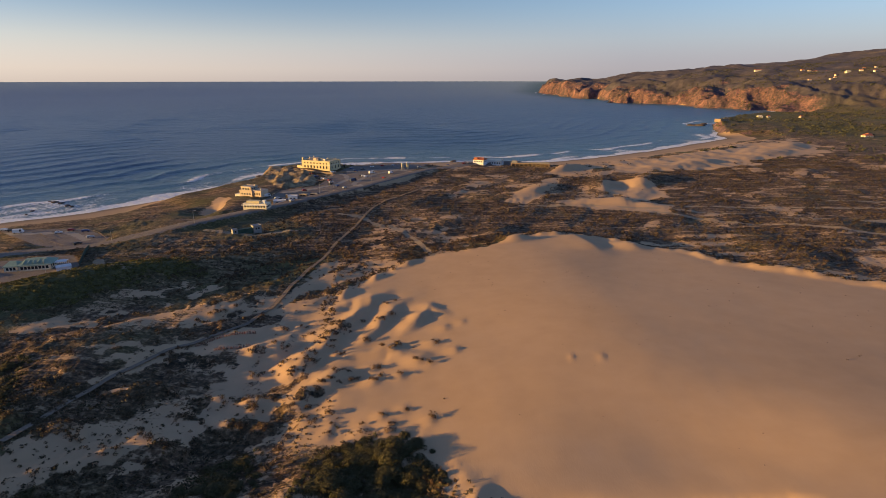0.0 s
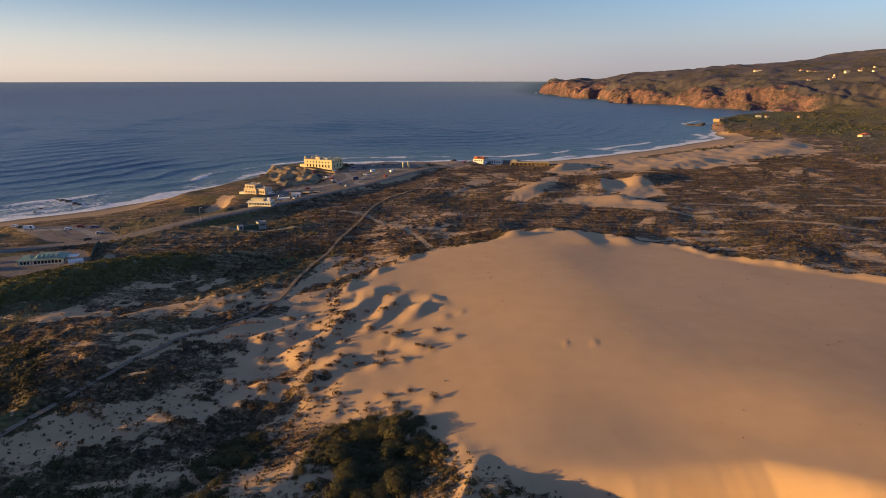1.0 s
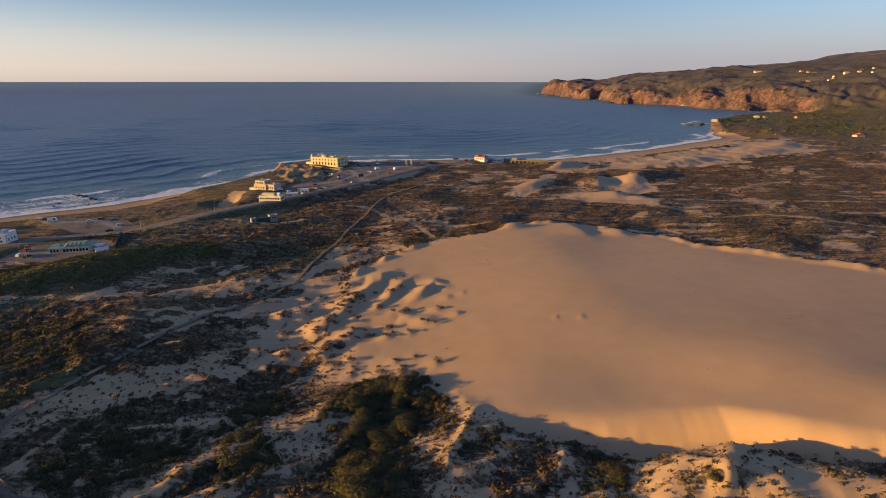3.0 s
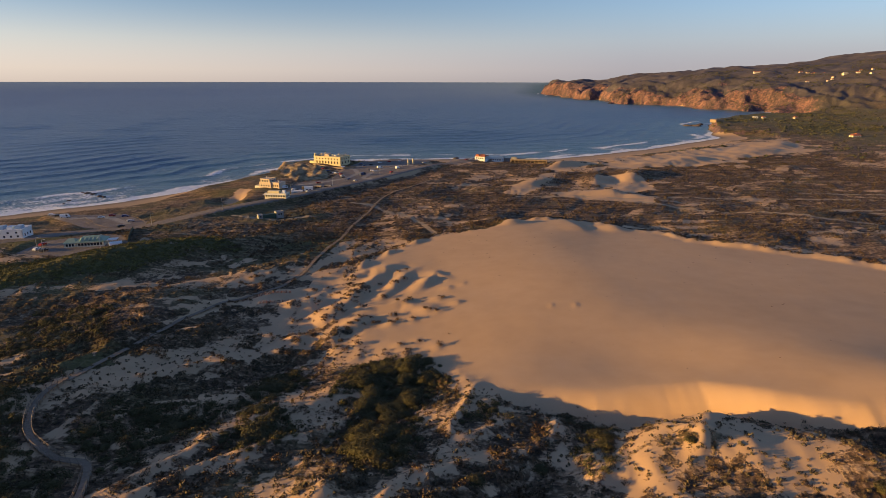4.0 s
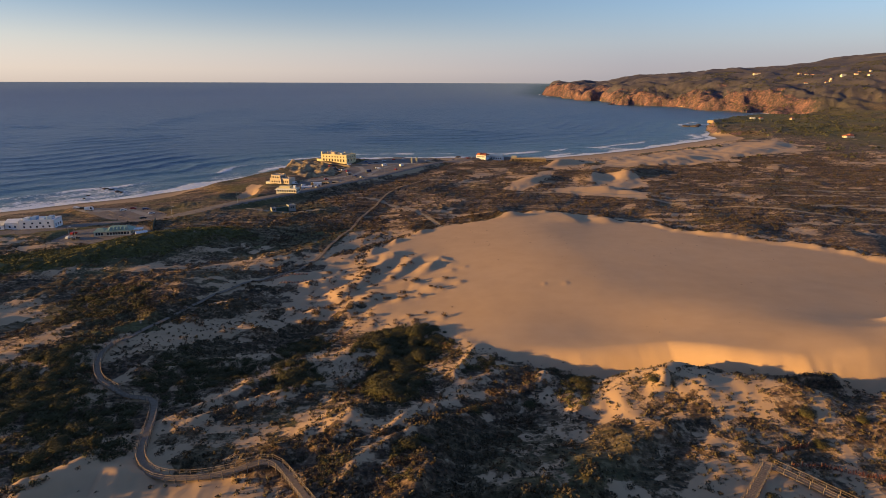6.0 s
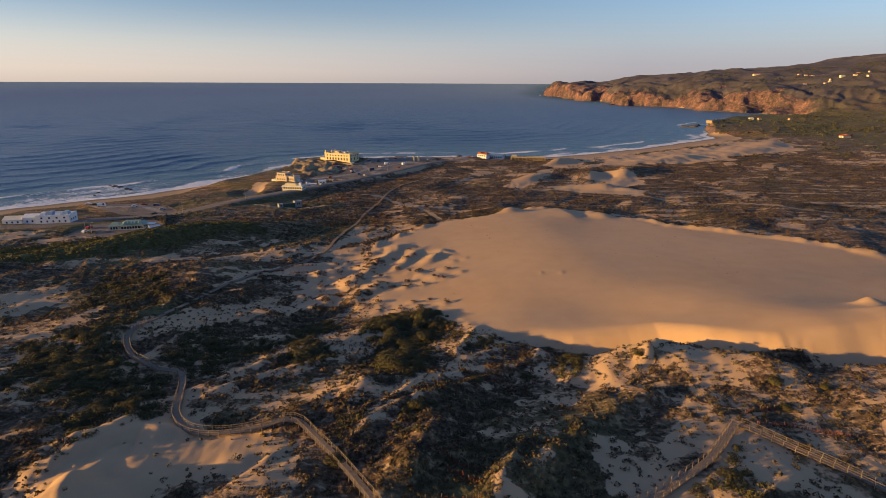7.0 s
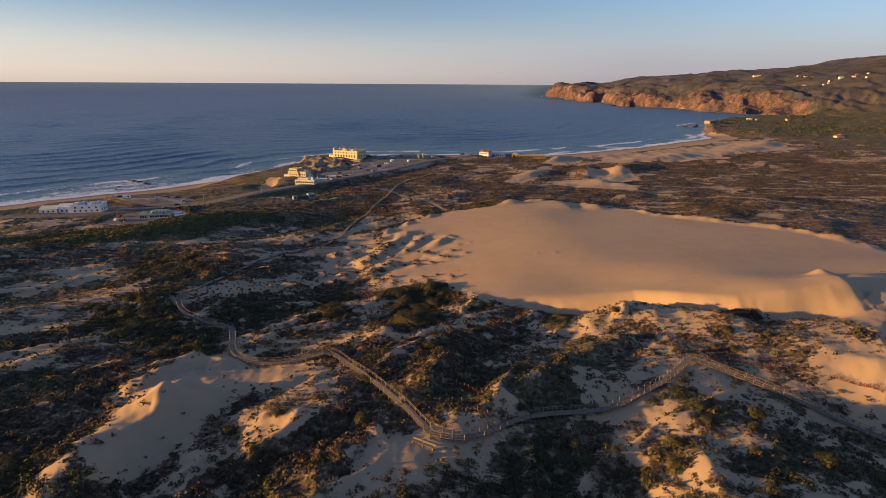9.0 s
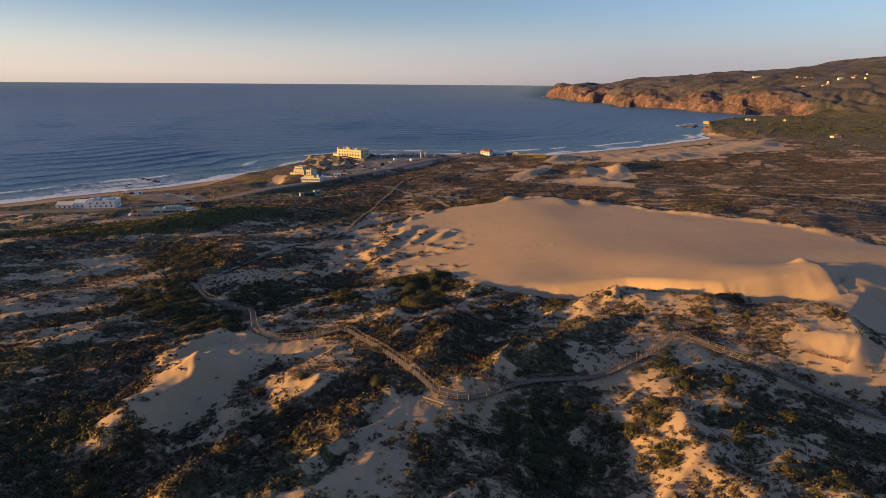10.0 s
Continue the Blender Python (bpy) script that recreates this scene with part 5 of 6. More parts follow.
def boardwalk(label, pts, rails, lift, width=1.4, single_posts=True):
    t = thing("boardwalk", pose(0, 0, 0), label, "boardwalk", "boardwalks")
    line = spline(pts, 0.25)
    z = ground(line[:, 0], line[:, 1], False)
    k = np.ones(33) / 33
    z = np.convolve(np.pad(z, 16, "edge"), k, "valid") + lift
    way = np.gradient(line, axis=0)
    way /= np.hypot(way[:, 0], way[:, 1])[:, None]
    side = np.stack([way[:, 1], -way[:, 0]], 1)
    # planks, laid across with narrow gaps
    half, thick, w = width / 2, 0.045, 0.105
    quads, verts = [], []
    for i in range(len(line)):
        for q, (u, v) in enumerate(((-w, -half), (w, -half), (w, half), (-w, half))):
            verts.append((*(line[i] + way[i] * u + side[i] * v), z[i] + 0.012 * math.sin(i * 2.4)))
        for q, (u, v) in enumerate(((-w, -half), (w, -half), (w, half), (-w, half))):
            verts.append((*(line[i] + way[i] * u + side[i] * v), z[i] - thick))
        o = i * 8
        quads += [(o, o + 3, o + 2, o + 1), (o, o + 1, o + 5, o + 4), (o + 2, o + 3, o + 7, o + 6), (o + 1, o + 2, o + 6, o + 5), (o + 3, o, o + 4, o + 7)]
    me = bpy.data.meshes.new("deck")
    me.from_pydata(verts, [], quads)
    me.materials.append(M_TIMBER)
    deck = tagged(new("deck", me), kind="stuff")
    deck.parent = t
    for s in (-1, 1):
        bm = bmesh.new()
        for i in range(0, len(line) - 8, 8):
            a, b = line[i] + side[i] * s * half * 0.8, line[i + 8] + side[i + 8] * s * half * 0.8
            beam(bm, (*a, z[i] - 0.15), (*b, z[i + 8] - 0.15), 0.09, 4)
        part("joist", bm, M_TIMBER, t)
    hold = []
    for i in range(0, len(line), 8):
        for s in (-1, 1):
            p = line[i] + side[i] * s * (half + 0.06)
            hold.append((p, z[i]))
    drop = ground(np.array([h[0][0] for h in hold]), np.array([h[0][1] for h in hold]))
    joined = bmesh.new()
    for n, ((p, zz), g) in enumerate(zip(hold, drop)):
        bm = bmesh.new() if single_posts and n < 290 else joined
        beam(bm, (p[0], p[1], min(g, zz) - 0.4), (p[0], p[1], zz + (1.05 if rails else 0.02)), 0.07, 5)
        if bm is not joined:
            part("post", bm, M_TIMBER, t)
    if joined.verts:
        tagged(part("post", joined, M_TIMBER, t), kind="stuff")
    else:
        joined.free()
    if rails:
        for s in (-1, 1):
            for up, r in ((1.0, 0.05), (0.55, 0.035)):
                bm = bmesh.new()
                for i in range(0, len(line) - 8, 8):
                    a, b = line[i] + side[i] * s * (half + 0.06), line[i + 8] + side[i + 8] * s * (half + 0.06)
                    beam(bm, (*a, z[i] + up), (*b, z[i + 8] + up), r, 4)
                part("rail", bm, M_TIMBER, t)


boardwalk("weathered timber boardwalk running through the scrub", [(-8, 490), (-30, 442), (-44, 408), (-51, 352), (-56, 298), (-60, 250), (-62, 213), (-65, 195), (-74, 174), (-84, 160), (-90, 141), (-94, 122),
          (-96, 104), (-97, 90)], False, 0.35, 1.7, False)
boardwalk("weathered timber boardwalk with post and rail sides", [(-97, 90), (-97, 84), (-95, 76), (-88, 64), (-78, 56), (-70.5, 54.5), (-66, 47), (-61, 34), (-58, 27), (-53, 21.5), (-46, 20), (-38, 20.5),
          (-31, 21.5), (-23, 11), (-14, -2), (-10, -8), (-7, -13)], True, 0.6)
boardwalk("weathered timber boardwalk curving over the dunes with rails", [(-7, -13), (-2, -13.8), (3, -11.5), (9, -6.5), (16, -3), (29, 0.5), (37, 5), (45, 11), (55.5, 22.5)], True, 0.6)
boardwalk("weathered timber boardwalk leading down towards bare sand", [(56, 22), (62, 15.5), (70, 8), (77, 3), (84, -2), (92, -7)], True, 0.5)

# slatted bench by the fork of the boardwalks
bx, by = -8.3, -16.0
t = thing("bench", pose(bx, by, level(bx, by), 0, 0, -30), "long timber bench beside the boardwalk", "bench")
for k in range(3):
    bm = bmesh.new()
    box(bm, -2.4, 2.4, -0.3 + 0.21 * k, -0.12 + 0.21 * k, 0.42, 0.48)
    part("seat_board", bm, M_TIMBER, t)
for k in range(2):
    bm = bmesh.new()
    box(bm, -2.4, 2.4, 0.34, 0.39, 0.58 + 0.2 * k, 0.72 + 0.2 * k)
    part("back_board", bm, M_TIMBER, t)
for x in (-2.1, 0, 2.1):
    bm = bmesh.new()
    box(bm, x - 0.06, x + 0.06, -0.28, 0.33, -0.3, 0.417)
    box(bm, x - 0.06, x + 0.06, 0.395, 0.47, -0.3, 0.92)
    part("leg", bm, M_TIMBER, t)

# brushwood fences that catch the blown sand
random.seed(5)
for pts in ([(60, 27.5), (68, 30)], [(60, 23), (66, 23.5), (70, 22), (76, 19)], [(-3, 10), (2, 6)], [(-3, -2), (3, -2.5)], [(-2, 5), (4, 2)], [(0, -6), (5, -7)],
            [(-78, 165), (-70, 172), (-62, 176)], [(-70, 160), (-60, 164)], [(84, 14), (92, 8)]):
    f = thing("brushwood_fence", pose(0, 0, 0), "low red-brown brushwood fence half buried in sand", "fence", "brushwood fences")
    line = spline(pts, 0.16)
    gzs = ground(line[:, 0], line[:, 1])
    bm = bmesh.new()
    for (px, py), g in zip(line, gzs):
        beam(bm, (px + random.uniform(-.1, .1), py + random.uniform(-.1, .1), g - 0.3), (px + random.uniform(-.25, .25), py + random.uniform(-.25, .25), g + random.uniform(0.5, 1.0)), 0.05, 3)
    part("brushwood", bm, M_BRUSH, f)
    for i in range(0, len(line), 12):
        bm = bmesh.new()
        beam(bm, (*line[i], gzs[i] - 0.4), (*line[i], gzs[i] + 1.2), 0.06, 5)
        part("stake", bm, M_TIMBER, f)

# ---------------------------------------------------------------- scrub and thickets


def tuft(n, seed, leaf, flat=0.75, lobes=4):
    """A clump of n small leaf sprays on a lumpy dome of radius 1; returns vertices (3n, 3)."""
    rng = np.random.default_rng(seed)
    cen = rng.uniform(-0.5, 0.5, (lobes, 3)) * (1, 1, 0.5) + (0, 0, 0.35)
    cen[0] = (0, 0, 0.3)
    rad = rng.uniform(0.42, 0.68, lobes)
    which = rng.integers(0, lobes, n)
    d = rng.normal(size=(n, 3))
    d[:, 2] = np.abs(d[:, 2]) * 1.1 - 0.25
    d /= np.linalg.norm(d, axis=1)[:, None]
    c = cen[which] + d * (rad[which] * rng.uniform(0.8, 1.08, n))[:, None]
    c[:, 2] = np.maximum(c[:, 2], 0.02) * flat
    a = np.cross(d, rng.normal(size=(n, 3)))
    a /= np.linalg.norm(a, axis=1)[:, None] + 1e-9
    b = np.cross(d, a) + 0.35 * d * rng.normal(size=(n, 1))
    s = leaf * rng.uniform(0.6, 1.3, n)[:, None]
    return np.stack([c - a * s - b * s * 0.6, c + a * s - b * s * 0.6 + d * s * 0.3, c + b * s], 1).reshape(-1, 3)


def tri_mesh(name, verts, mat):
    n = len(verts)
    me = bpy.data.meshes.new(name)
    me.vertices.add(n)
    me.vertices.foreach_set("co", verts.astype(np.float32).ravel())
    me.loops.add(n)
    me.loops.foreach_set("vertex_index", np.arange(n, dtype=np.int32))
    me.polygons.add(n // 3)
    me.polygons.foreach_set("loop_start", np.arange(0, n, 3, dtype=np.int32))
    me.update(calc_edges=True)
    me.materials.append(mat)
    return me


def strew(name, label, category, mat, px, py, size, leaves, leaf, seed, flat=0.75, sink=0.1):
    """Joins one clump at every place given into one object."""
    rng = np.random.default_rng(seed)
    base = [tuft(leaves, seed * 10 + k, leaf, flat) for k in range(6)]
    pz = ground(px, py) - sink * size
    kind, turn = rng.integers(0, 6, len(px)), rng.uniform(0, 6.283, len(px))
    wide = rng.uniform(0.8, 1.25, len(px))
    out = []
    for k in range(6):
        i = np.nonzero(kind == k)[0]
        if not len(i):
            continue
        v = base[k][None] * size[i, None, None]
        x, y = v[..., 0] * wide[i, None], v[..., 1]
        c, s = np.cos(turn[i])[:, None], np.sin(turn[i])[:, None]
        out.append(np.stack([x * c - y * s + px[i, None], x * s + y * c + py[i, None], v[..., 2] + pz[i, None]], 2).reshape(-1, 3))
    ob = new(name, tri_mesh(name, np.concatenate(out), mat))
    return tagged(ob, label, category, kind="stuff")


def sprinkle(n, x0, x1, y0, y1, seed, want):
    """Random places in a rectangle, kept by the chance that want() gives there."""
    rng = np.random.default_rng(seed)
    px, py = rng.uniform(x0, x1, n), rng.uniform(y0, y1, n)
    keep = rng.uniform(0, 1, n) < want(px, py)
    return px[keep], py[keep], rng


def cover_at(px, py):
    return zones(px, py, ground(px, py, False), np.zeros(len(px)))


def clear(px, py, gap=1.9):
    return line_far(px, py, WALKS)[0] > gap


def in_wedge(px, py):
    return np.abs(px) < 60 + 0.9 * (py + 150)


def dune_want(px, py):
    c = cover_at(px, py)
    patch = 0.42 + 0.5 * mats(px, py)
    patch = patch * (1 - 0.8 * np.exp(-(((px + 36) / 40) ** 4 + ((py - 165) / 45) ** 4)))   # the small dunes carry their tufts on top
    return np.clip(c[0] * 1.15, 0, 1) * np.clip(patch, 0.05, 1) * (c[2] < 0.3) * (c[1] < 0.9) * clear(px, py) * in_wedge(px, py) * (1 - smooth(1.2, 2, c[0] + c[5]))


px, py, rng = sprinkle(90000, -230, 190, -110, 300, 81, dune_want)
pick = rng.permutation(len(px))[:15000]
px, py = px[pick], py[pick]
size = 0.35 + 1.0 * rng.uniform(0, 1, len(px)) ** 2.2 + 0.35 * np.clip(fbm(px, py, 20, 2, 72), 0, 1)
tone = fbm(px, py, 24, 3, 73) + 0.25 * rng.normal(size=len(px)) + 0.5 * (px < -60) - 0.35 * (py > 120)
g = tone > 0.0
tops = [(hx + random.uniform(-0.3, 0.8) * hl, hy + random.uniform(-0.6, 0.6) * hb) for hx, hy, hh, hl, hb in HUMMOCKS if hx < 0 for _ in range(3 + int(3 * hh))]
tx, ty = np.array([p[0] for p in tops]), np.array([p[1] for p in tops])
ok = clear(tx, ty)
strew("heath", "rust-brown tufts crowning the small dunes", "heath", M_RUST, tx[ok], ty[ok], rng.uniform(0.35, 1.15, len(tx))[ok], 44, 0.15, 7)
cx, cy, rngc = sprinkle(2600, 26, 56, -62, -6, 89, lambda a, b: clear(a, b) * np.exp(-((line_far(a, b, [(42, -11), (39, -27), (38, -49), (37, -62)])[0]) / 7) ** 2) * np.clip(0.45 + fbm(a, b, 8, 2, 134), 0.05, 1))
strew("heath", "rust-brown dry heath on the sunlit dune ridge", "heath", M_RUST, cx, cy, 0.25 + 0.7 * rngc.uniform(0, 1, len(cx)) ** 2, 24, 0.2, 15, 0.6)
fx, fy, rngf = sprinkle(160, -10, 180, 85, 260, 86, lambda a, b: (inside(a, b, SANDFIELD) > 8) * 0.8)
strew("heath", "tiny dry tufts dotted over the bare sand", "heath", M_RUST, fx, fy, rngf.uniform(0.15, 0.45, len(fx)), 20, 0.2, 9)
ex, ey, rnge = sprinkle(60000, -45, 215, 165, 312, 88, lambda a, b: np.exp(-((inside(a, b, SANDFIELD) + 3.0 + 2.5 * fbm(a, b, 9, 2, 133)) / 2.2) ** 2) * 0.6)
strew("heath", "dark dry tufts overhanging the rim of the bare sand", "heath", M_HEATH, ex, ey, 0.3 + 0.8 * rnge.uniform(0, 1, len(ex)) ** 2, 16, 0.26, 14, 0.7)
sx2, sy2, rng2 = sprinkle(110000, -120, 110, -75, 135, 85, dune_want)
pick = rng2.permutation(len(sx2))[:28000]
strew("scrub", "small dark herbs speckling the sand", "scrub", M_SCRUB, sx2[pick], sy2[pick], 0.2 + 0.55 * rng2.uniform(0, 1, len(pick)) ** 1.6, 10, 0.37, 8)
strew("scrub", "dark green dune scrub scattered over sand", "scrub", M_SCRUB, px[g], py[g], size[g], 40, 0.15, 3, 0.6)
strew("heath", "rust-brown dry heath tufts on the dunes", "heath", M_RUST, px[~g], py[~g], size[~g], 40, 0.15, 4, 0.6)

hx, hy, rngh = sprinkle(9000, -245, -100, 148, 265, 87, lambda a, b: (inside(a, b, GREENHILL) + 5 * fbm(a, b, 20, 3, 43) > 0) * 0.8)
strew("thicket", "olive green low scrub on the long dune, sunlit tone in its leaves", "thicket", M_SUNLIT, hx, hy, rngh.uniform(0.7, 1.7, len(hx)), 30, 0.18, 13, 0.35)

px, py, rng = sprinkle(70000, -110, 620, 235, 700, 82, lambda a, b: cover_at(a, b)[0] ** 2 * in_wedge(a, b) * (cover_at(a, b)[2] < 0.3) * (cover_at(a, b)[5] < 0.3))
pick = rng.permutation(len(px))[:42000]
px, py = px[pick], py[pick]
strew("heath", "low brown heath covering the plain behind the beach", "heath", M_HEATH, px, py, 0.45 + 1.0 * rng.uniform(0, 1, len(px)) ** 2, 8, 0.36, 5, 0.65)

px, py, rng = sprinkle(60000, 350, 2600, 650, 2900, 83, lambda a, b: in_wedge(a, b) * (cover_at(a, b)[0] > 0.7) * np.clip(0.45 + fbm(a, b, 120, 3, 74), 0.05, 1) * (ground(a, b, False) > 6))
strew("far_wood", "dark green trees and maquis on the far slopes", "woodland", M_WOODS, px, py, 1.6 + 3.0 * rng.uniform(0, 1, len(px)) ** 2, 12, 0.36, 6, 0.7)


def bush(seed, leaves, mat):
    """A dense rounded shrub, radius 1: bent stems and a crown of leaf sprays."""
    t = thing("shrub", pose(0, 0, 0), "", "")
    rng = random.Random(seed)
    bm = bmesh.new()
    for k in range(6):
        a = rng.uniform(0, 6.28)
        r = rng.uniform(0.15, 0.5)
        beam(bm, (0.06 * math.cos(a), 0.06 * math.sin(a), -0.15), (r * math.cos(a), r * math.sin(a), rng.uniform(0.25, 0.5)), 0.035, 4, 0.012)
    part("stem", bm, M_BARK, t)
    crown = new("crown", tri_mesh("crown", tuft(leaves, seed, 0.046, 0.8, 14), mat))
    crown.parent = t
    return t


THICKETS = [[(-29, 85), (-25, 103), (-16, 111), (-4, 110), (1, 96), (-3, 87), (-7, 70), (-6, 54), (-12, 48), (-21, 53), (-26, 68), (-21, 74)],
             [(-52, 88), (-53, 103), (-42, 110), (-37, 93), (-44, 83), (-34, 73), (-33, 64), (-42, 58), (-49, 63), (-46, 71)]]
THICKETS += [[(-81, 64), (-80, 72), (-78, 92), (-72, 90), (-74, 81), (-56, 83), (-50, 72), (-57, 64), (-62, 57), (-67, 52), (-74, 59)],
             [(-122, 66), (-114, 77), (-104, 94), (-95, 75), (-87, 64), (-77, 54), (-80, 45), (-84, 31), (-98, 35)],
             [(-82, 19), (-85, 31), (-84, 41), (-76, 52), (-66, 48), (-61, 35), (-65, 28), (-72, 27), (-71, 15)],
             [(-24, 19), (-23, 23), (-18, 28), (-17, 16), (-21, 13)],
             [(-13, 20), (-10, 30), (-4, 33), (-5, 22), (-10, 15)]]
THICKETS += [[(3, 83), (11, 77), (19, 71), (16, 66), (9, 69), (3, 69)],
             [(28, 67), (38, 74), (39, 66), (36, 58), (28, 48), (25, 54)],
             [(39, 4), (49, 14), (53, 16), (48, 3)],
             [(43, 1), (49, 10), (50, 3), (51, -3), (47, -11), (42, -6)],
             [(7, -15), (15, -9), (27, -10), (31, -17), (27, -28), (17, -41), (10, -41), (4, -39)],
             [(-6, -23), (-2, -17), (3, -21), (2, -27), (-4, -28)]]
THICKETS += [[(-92, -20), (-83, -17), (-73, -17), (-66, -28), (-59, -26), (-56, -31), (-57, -36), (-55, -46), (-71, -47)],
             [(-14, -29), (-6, -28), (-5, -37), (-12, -38)],
             [(45, -13), (46, -19), (47, -26), (54, -22), (52, -31), (49, -39), (45, -35), (43, -31)],
             [(30, -29), (33, -27), (35, -31), (29, -41), (27, -37)],
             [(52, -40), (62, -34), (62, -40), (54, -49), (47, -49)]]
THICKETS += [[(-45, -18), (-39, -15), (-34, -18), (-38, -24)],
             [(-39, -26), (-33, -22), (-29, -30), (-34, -32)],
             [(-49, -31), (-42, -31), (-40, -30), (-42, -43)]]
THICKETS += [[(-130, 110), (-150, 150), (-120, 150), (-104, 118)]]
LOOSE = len(THICKETS) - 1   # the outlying one stands thinner
fill = [[], []]
rng = np.random.default_rng(31)
for poly in THICKETS:
    xs, ys = [p[0] for p in poly], [p[1] for p in poly]
    n = int((max(xs) - min(xs)) * (max(ys) - min(ys)) / 2.2)
    tx, ty = rng.uniform(min(xs) - 2, max(xs) + 2, n), rng.uniform(min(ys) - 2, max(ys) + 2, n)
    ok = (inside(tx, ty, poly) + 2.5 * fbm(tx, ty, 5, 2, 75) > 0) & clear(tx, ty, 2.4)
    fill[0] += list(tx[ok])
    fill[1] += list(ty[ok])
tx, ty = np.array(fill[0]), np.array(fill[1])
strew("thicket", "dense low dark green scrub filling the hollows", "thicket", M_PINE, tx, ty, rng.uniform(0.8, 1.7, len(tx)), 90, 0.105, 12, 0.62)

PATTERNS = [bush(101 + k, 2600, M_PINE) for k in range(5)]
random.seed(21)
spots = []
for n, poly in enumerate(THICKETS):
    xs, ys = [p[0] for p in poly], [p[1] for p in poly]
    area = abs(sum(a[0] * b[1] - b[0] * a[1] for a, b in zip(poly, poly[1:] + poly[:1]))) / 2
    want, tries = max(2, int(area / (13 if n < 2 else 22 if n < 5 else 30 if n != LOOSE else 60))), 0
    while want and tries < 4000:
        tries += 1
        x, y = random.uniform(min(xs), max(xs)), random.uniform(min(ys), max(ys))
        if inside(np.array([x]), np.array([y]), poly)[0] > -1 and all((x - a) ** 2 + (y - b) ** 2 > 3.0 for a, b, _ in spots) and line_far(np.array([x]), np.array([y]), WALKS)[0][0] > 3.4:
            rise = min(1.0, max(0.35, 0.35 + 0.12 * float(inside(np.array([x]), np.array([y]), poly)[0])))
            spots.append((x, y, rise * random.uniform(2.2, 3.6) if n < 2 else rise * random.uniform(1.7, 2.9)))
            want -= 1
alone = [(58, -3, 2.4), (63, -17, 2.0), (55, -8, 1.4), (71, -20, 2.8), (72, 38, 2.2), (11, -2, 1.5), (-21, 8, 2.4), (-26, -22, 1.6), (-8, 28, 2.0), (-20, -8, 2.8), (36, -19, 1.8), (39, -12, 2.0),
         (5, 45, 2.0), (18, 52, 1.8), (46, 52, 1.6), (66, 62, 1.4), (-36, -8, 1.8), (-45, -10, 1.5), (70, 30, 1.6), (82, 36, 1.6), (51, -16, 1.6), (66, -2, 1.4)]
spots += alone
for i, (x, y, r) in enumerate(spots):
    b = copy_thing(PATTERNS[i % 5], pose(x, y, level(x, y) - 0.1, 0, 0, random.uniform(0, 360)))
    b.scale = (r * random.uniform(0.9, 1.2), r, r * random.uniform(0.62, 0.9))
    tagged(b, "dense dark green evergreen shrub in a thicket" if i < len(spots) - len(alone) else "rounded dark green shrub standing alone on sand", "shrub", "shrubs on the dunes")
for ob in PATTERNS:
    for o in (*ob.children_recursive, ob):
        bpy.data.objects.remove(o)

# ---------------------------------------------------------------- rocks in the surf


def rock(x, y, z, r, seed):
    rng = random.Random(seed)
    bm = bmesh.new()
    bmesh.ops.create_icosphere(bm, subdivisions=2, radius=1)
    for v in bm.verts:
        k = 1 + 0.35 * noise.noise(v.co * 1.6 + Vector((seed, 0, 0))) + 0.12 * rng.uniform(-1, 1)
        v.co = Vector((v.co.x * r * 1.5 * k, v.co.y * r * k, v.co.z * r * 0.55 * k))
    ob = part("rock", bm, M_REDROCK, None)
    ob.matrix_world = pose(x, y, z, 0, 0, rng.uniform(0, 180))
    tagged(ob, "dark wet rock washed by the surf", "rock", "rocks in the surf")


for i, (x, y, r) in enumerate(((-331, 475, 1.6), (-325, 472, 2.2), (-318, 469, 1.8), (-306, 459, 2.2), (-301, 456, 1.5), (-322, 440, 1.2), (-318, 427, 1.0), (572, 1296, 6), (583, 1298, 5), (592, 1290, 8),
                               (602, 1302, 6), (618, 1330, 7), (-193, 575, 2.5), (-192, 605, 2.5), (-176, 645, 3), (-222, 503, 2), (-216, 508, 2.5), (-228, 497, 1.6), (20, 718, 3), (55, 717, 2.5))):
    rock(x, y, 0.2, r, i)

# ---------------------------------------------------------------- glowing band added as haze over the horizon, beyond where the water sheet ends


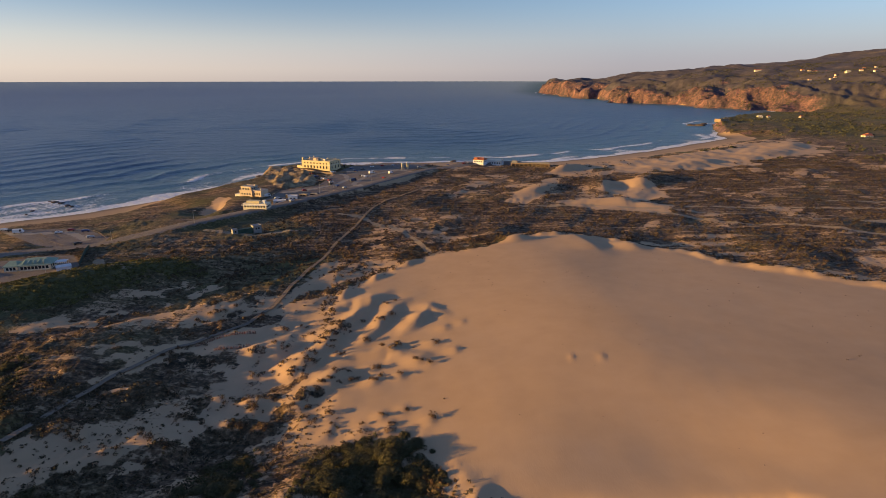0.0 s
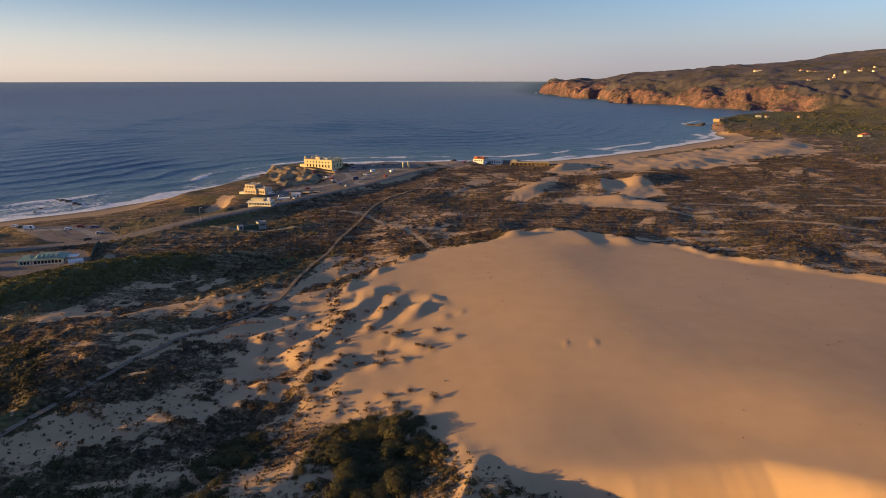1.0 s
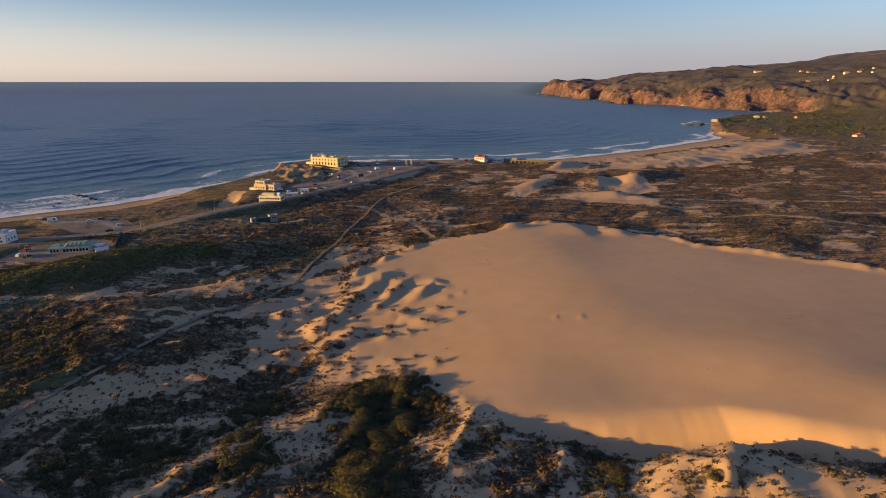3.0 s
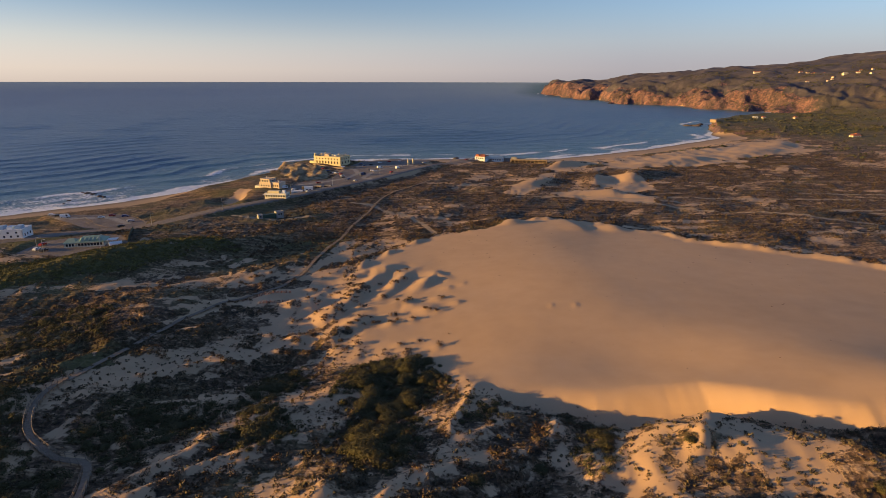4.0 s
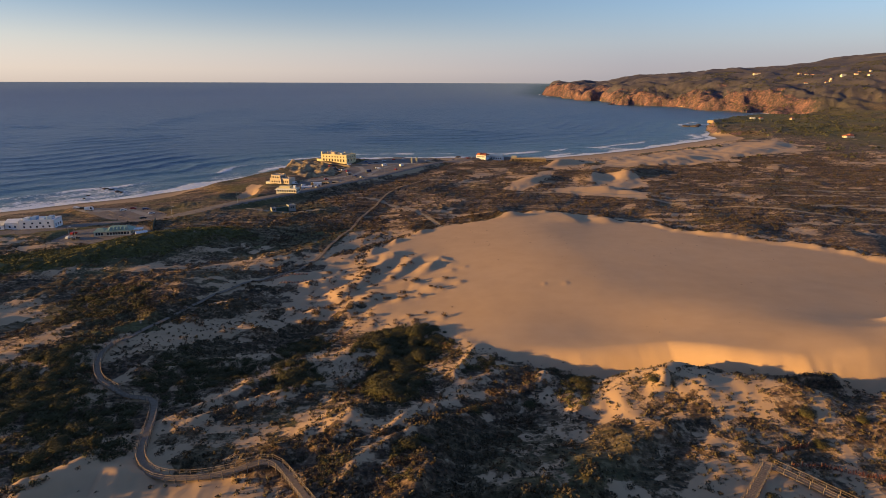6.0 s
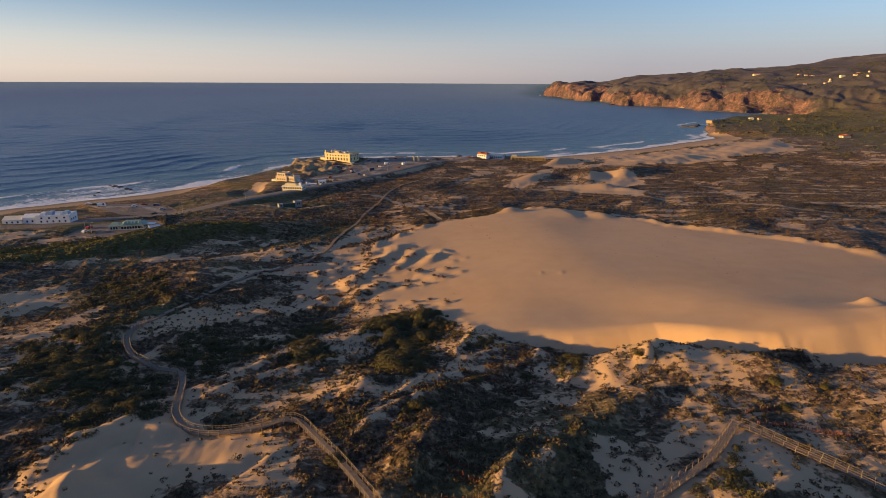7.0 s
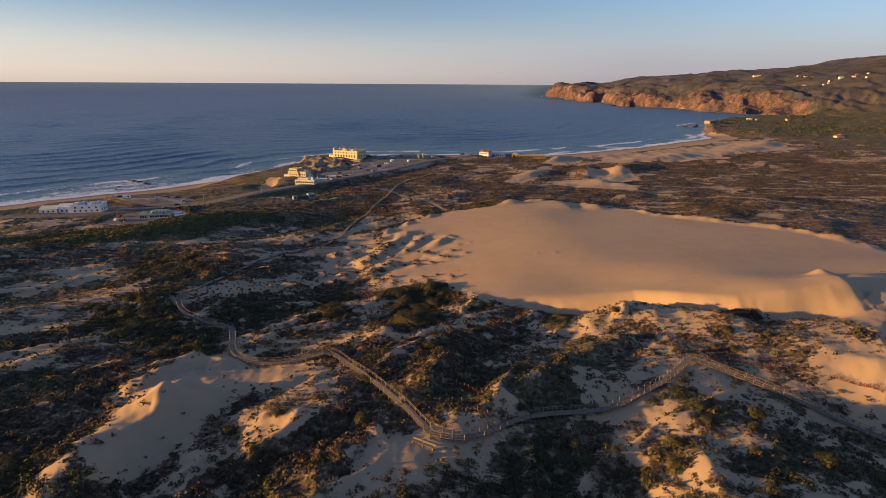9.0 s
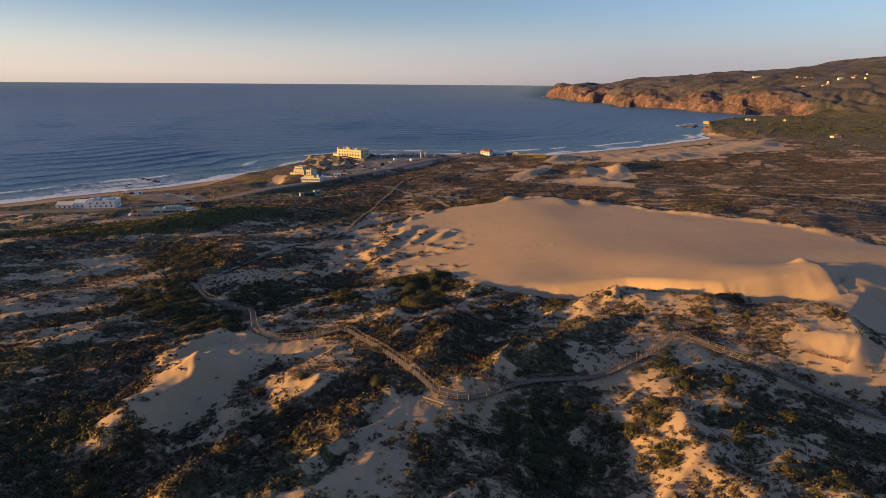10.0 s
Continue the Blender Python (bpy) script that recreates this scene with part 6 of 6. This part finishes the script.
def backdrop(name, label, near, radius, z0, z1, stops, clear_to, clear_from, cool):
    """A band round the horizon that glows in the colours of the stops (height, colour), and fades in up to clear_to and out above clear_from; its foot stands nearer than its top."""
    m = bpy.data.materials.new(name)
    m.use_nodes = True
    nd, lk = m.node_tree.nodes, m.node_tree.links
    nd.remove(nd["Principled BSDF"])
    em, tr, mx = nd.new("ShaderNodeEmission"), nd.new("ShaderNodeBsdfTransparent"), nd.new("ShaderNodeMixShader")
    tc, sp, cr = nd.new("ShaderNodeTexCoord"), nd.new("ShaderNodeSeparateXYZ"), nd.new("ShaderNodeValToRGB")
    lk.new(tc.outputs["Object"], sp.inputs[0])

    def ranged(out, a, b):
        mr = nd.new("ShaderNodeMapRange")
        mr.inputs["From Min"].default_value, mr.inputs["From Max"].default_value = a, b
        lk.new(out, mr.inputs["Value"])
        return mr
    lk.new(ranged(sp.outputs["Z"], z0, z1).outputs["Result"], cr.inputs["Fac"])
    el = cr.color_ramp.elements
    while len(el) < len(stops):
        el.new(0.5)
    for e, (z, c) in zip(el, stops):
        e.position, e.color = (z - z0) / (z1 - z0), (*c, 1)
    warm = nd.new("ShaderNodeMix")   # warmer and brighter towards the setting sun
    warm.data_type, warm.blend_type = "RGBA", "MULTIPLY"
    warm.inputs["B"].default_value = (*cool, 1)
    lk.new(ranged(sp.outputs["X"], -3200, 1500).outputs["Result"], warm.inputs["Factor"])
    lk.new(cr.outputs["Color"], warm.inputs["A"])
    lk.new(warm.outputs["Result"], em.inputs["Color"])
    fade = ranged(sp.outputs["Z"], clear_from, z1)
    fade.interpolation_type = "SMOOTHSTEP"
    thin = ranged(sp.outputs["Z"], clear_to, z0)
    most = nd.new("ShaderNodeMath")
    most.operation = "MAXIMUM"
    lk.new(fade.outputs["Result"], most.inputs[0])
    lk.new(thin.outputs["Result"], most.inputs[1])
    lk.new(most.outputs[0], mx.inputs["Fac"])
    lk.new(em.outputs[0], mx.inputs[1])
    lk.new(tr.outputs[0], mx.inputs[2])
    lk.new(mx.outputs[0], nd["Material Output"].inputs["Surface"])
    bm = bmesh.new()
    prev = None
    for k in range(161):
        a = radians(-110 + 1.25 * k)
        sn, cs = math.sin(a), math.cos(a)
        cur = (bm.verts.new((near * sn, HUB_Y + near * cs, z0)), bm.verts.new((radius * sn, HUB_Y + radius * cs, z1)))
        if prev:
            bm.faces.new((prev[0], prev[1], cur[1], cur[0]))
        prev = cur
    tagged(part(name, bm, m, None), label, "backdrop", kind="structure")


backdrop("backdrop_haze", "glowing backdrop band for the pale evening haze over the sea", 4958, 4960, 60, 720, [(60, (0.335, 0.310, 0.225)), (180, (0.40, 0.382, 0.278)), (400, (0.41, 0.445, 0.37)), (720, (0.34, 0.43, 0.465))], 60.1, 110, (0.54, 0.60, 0.76))
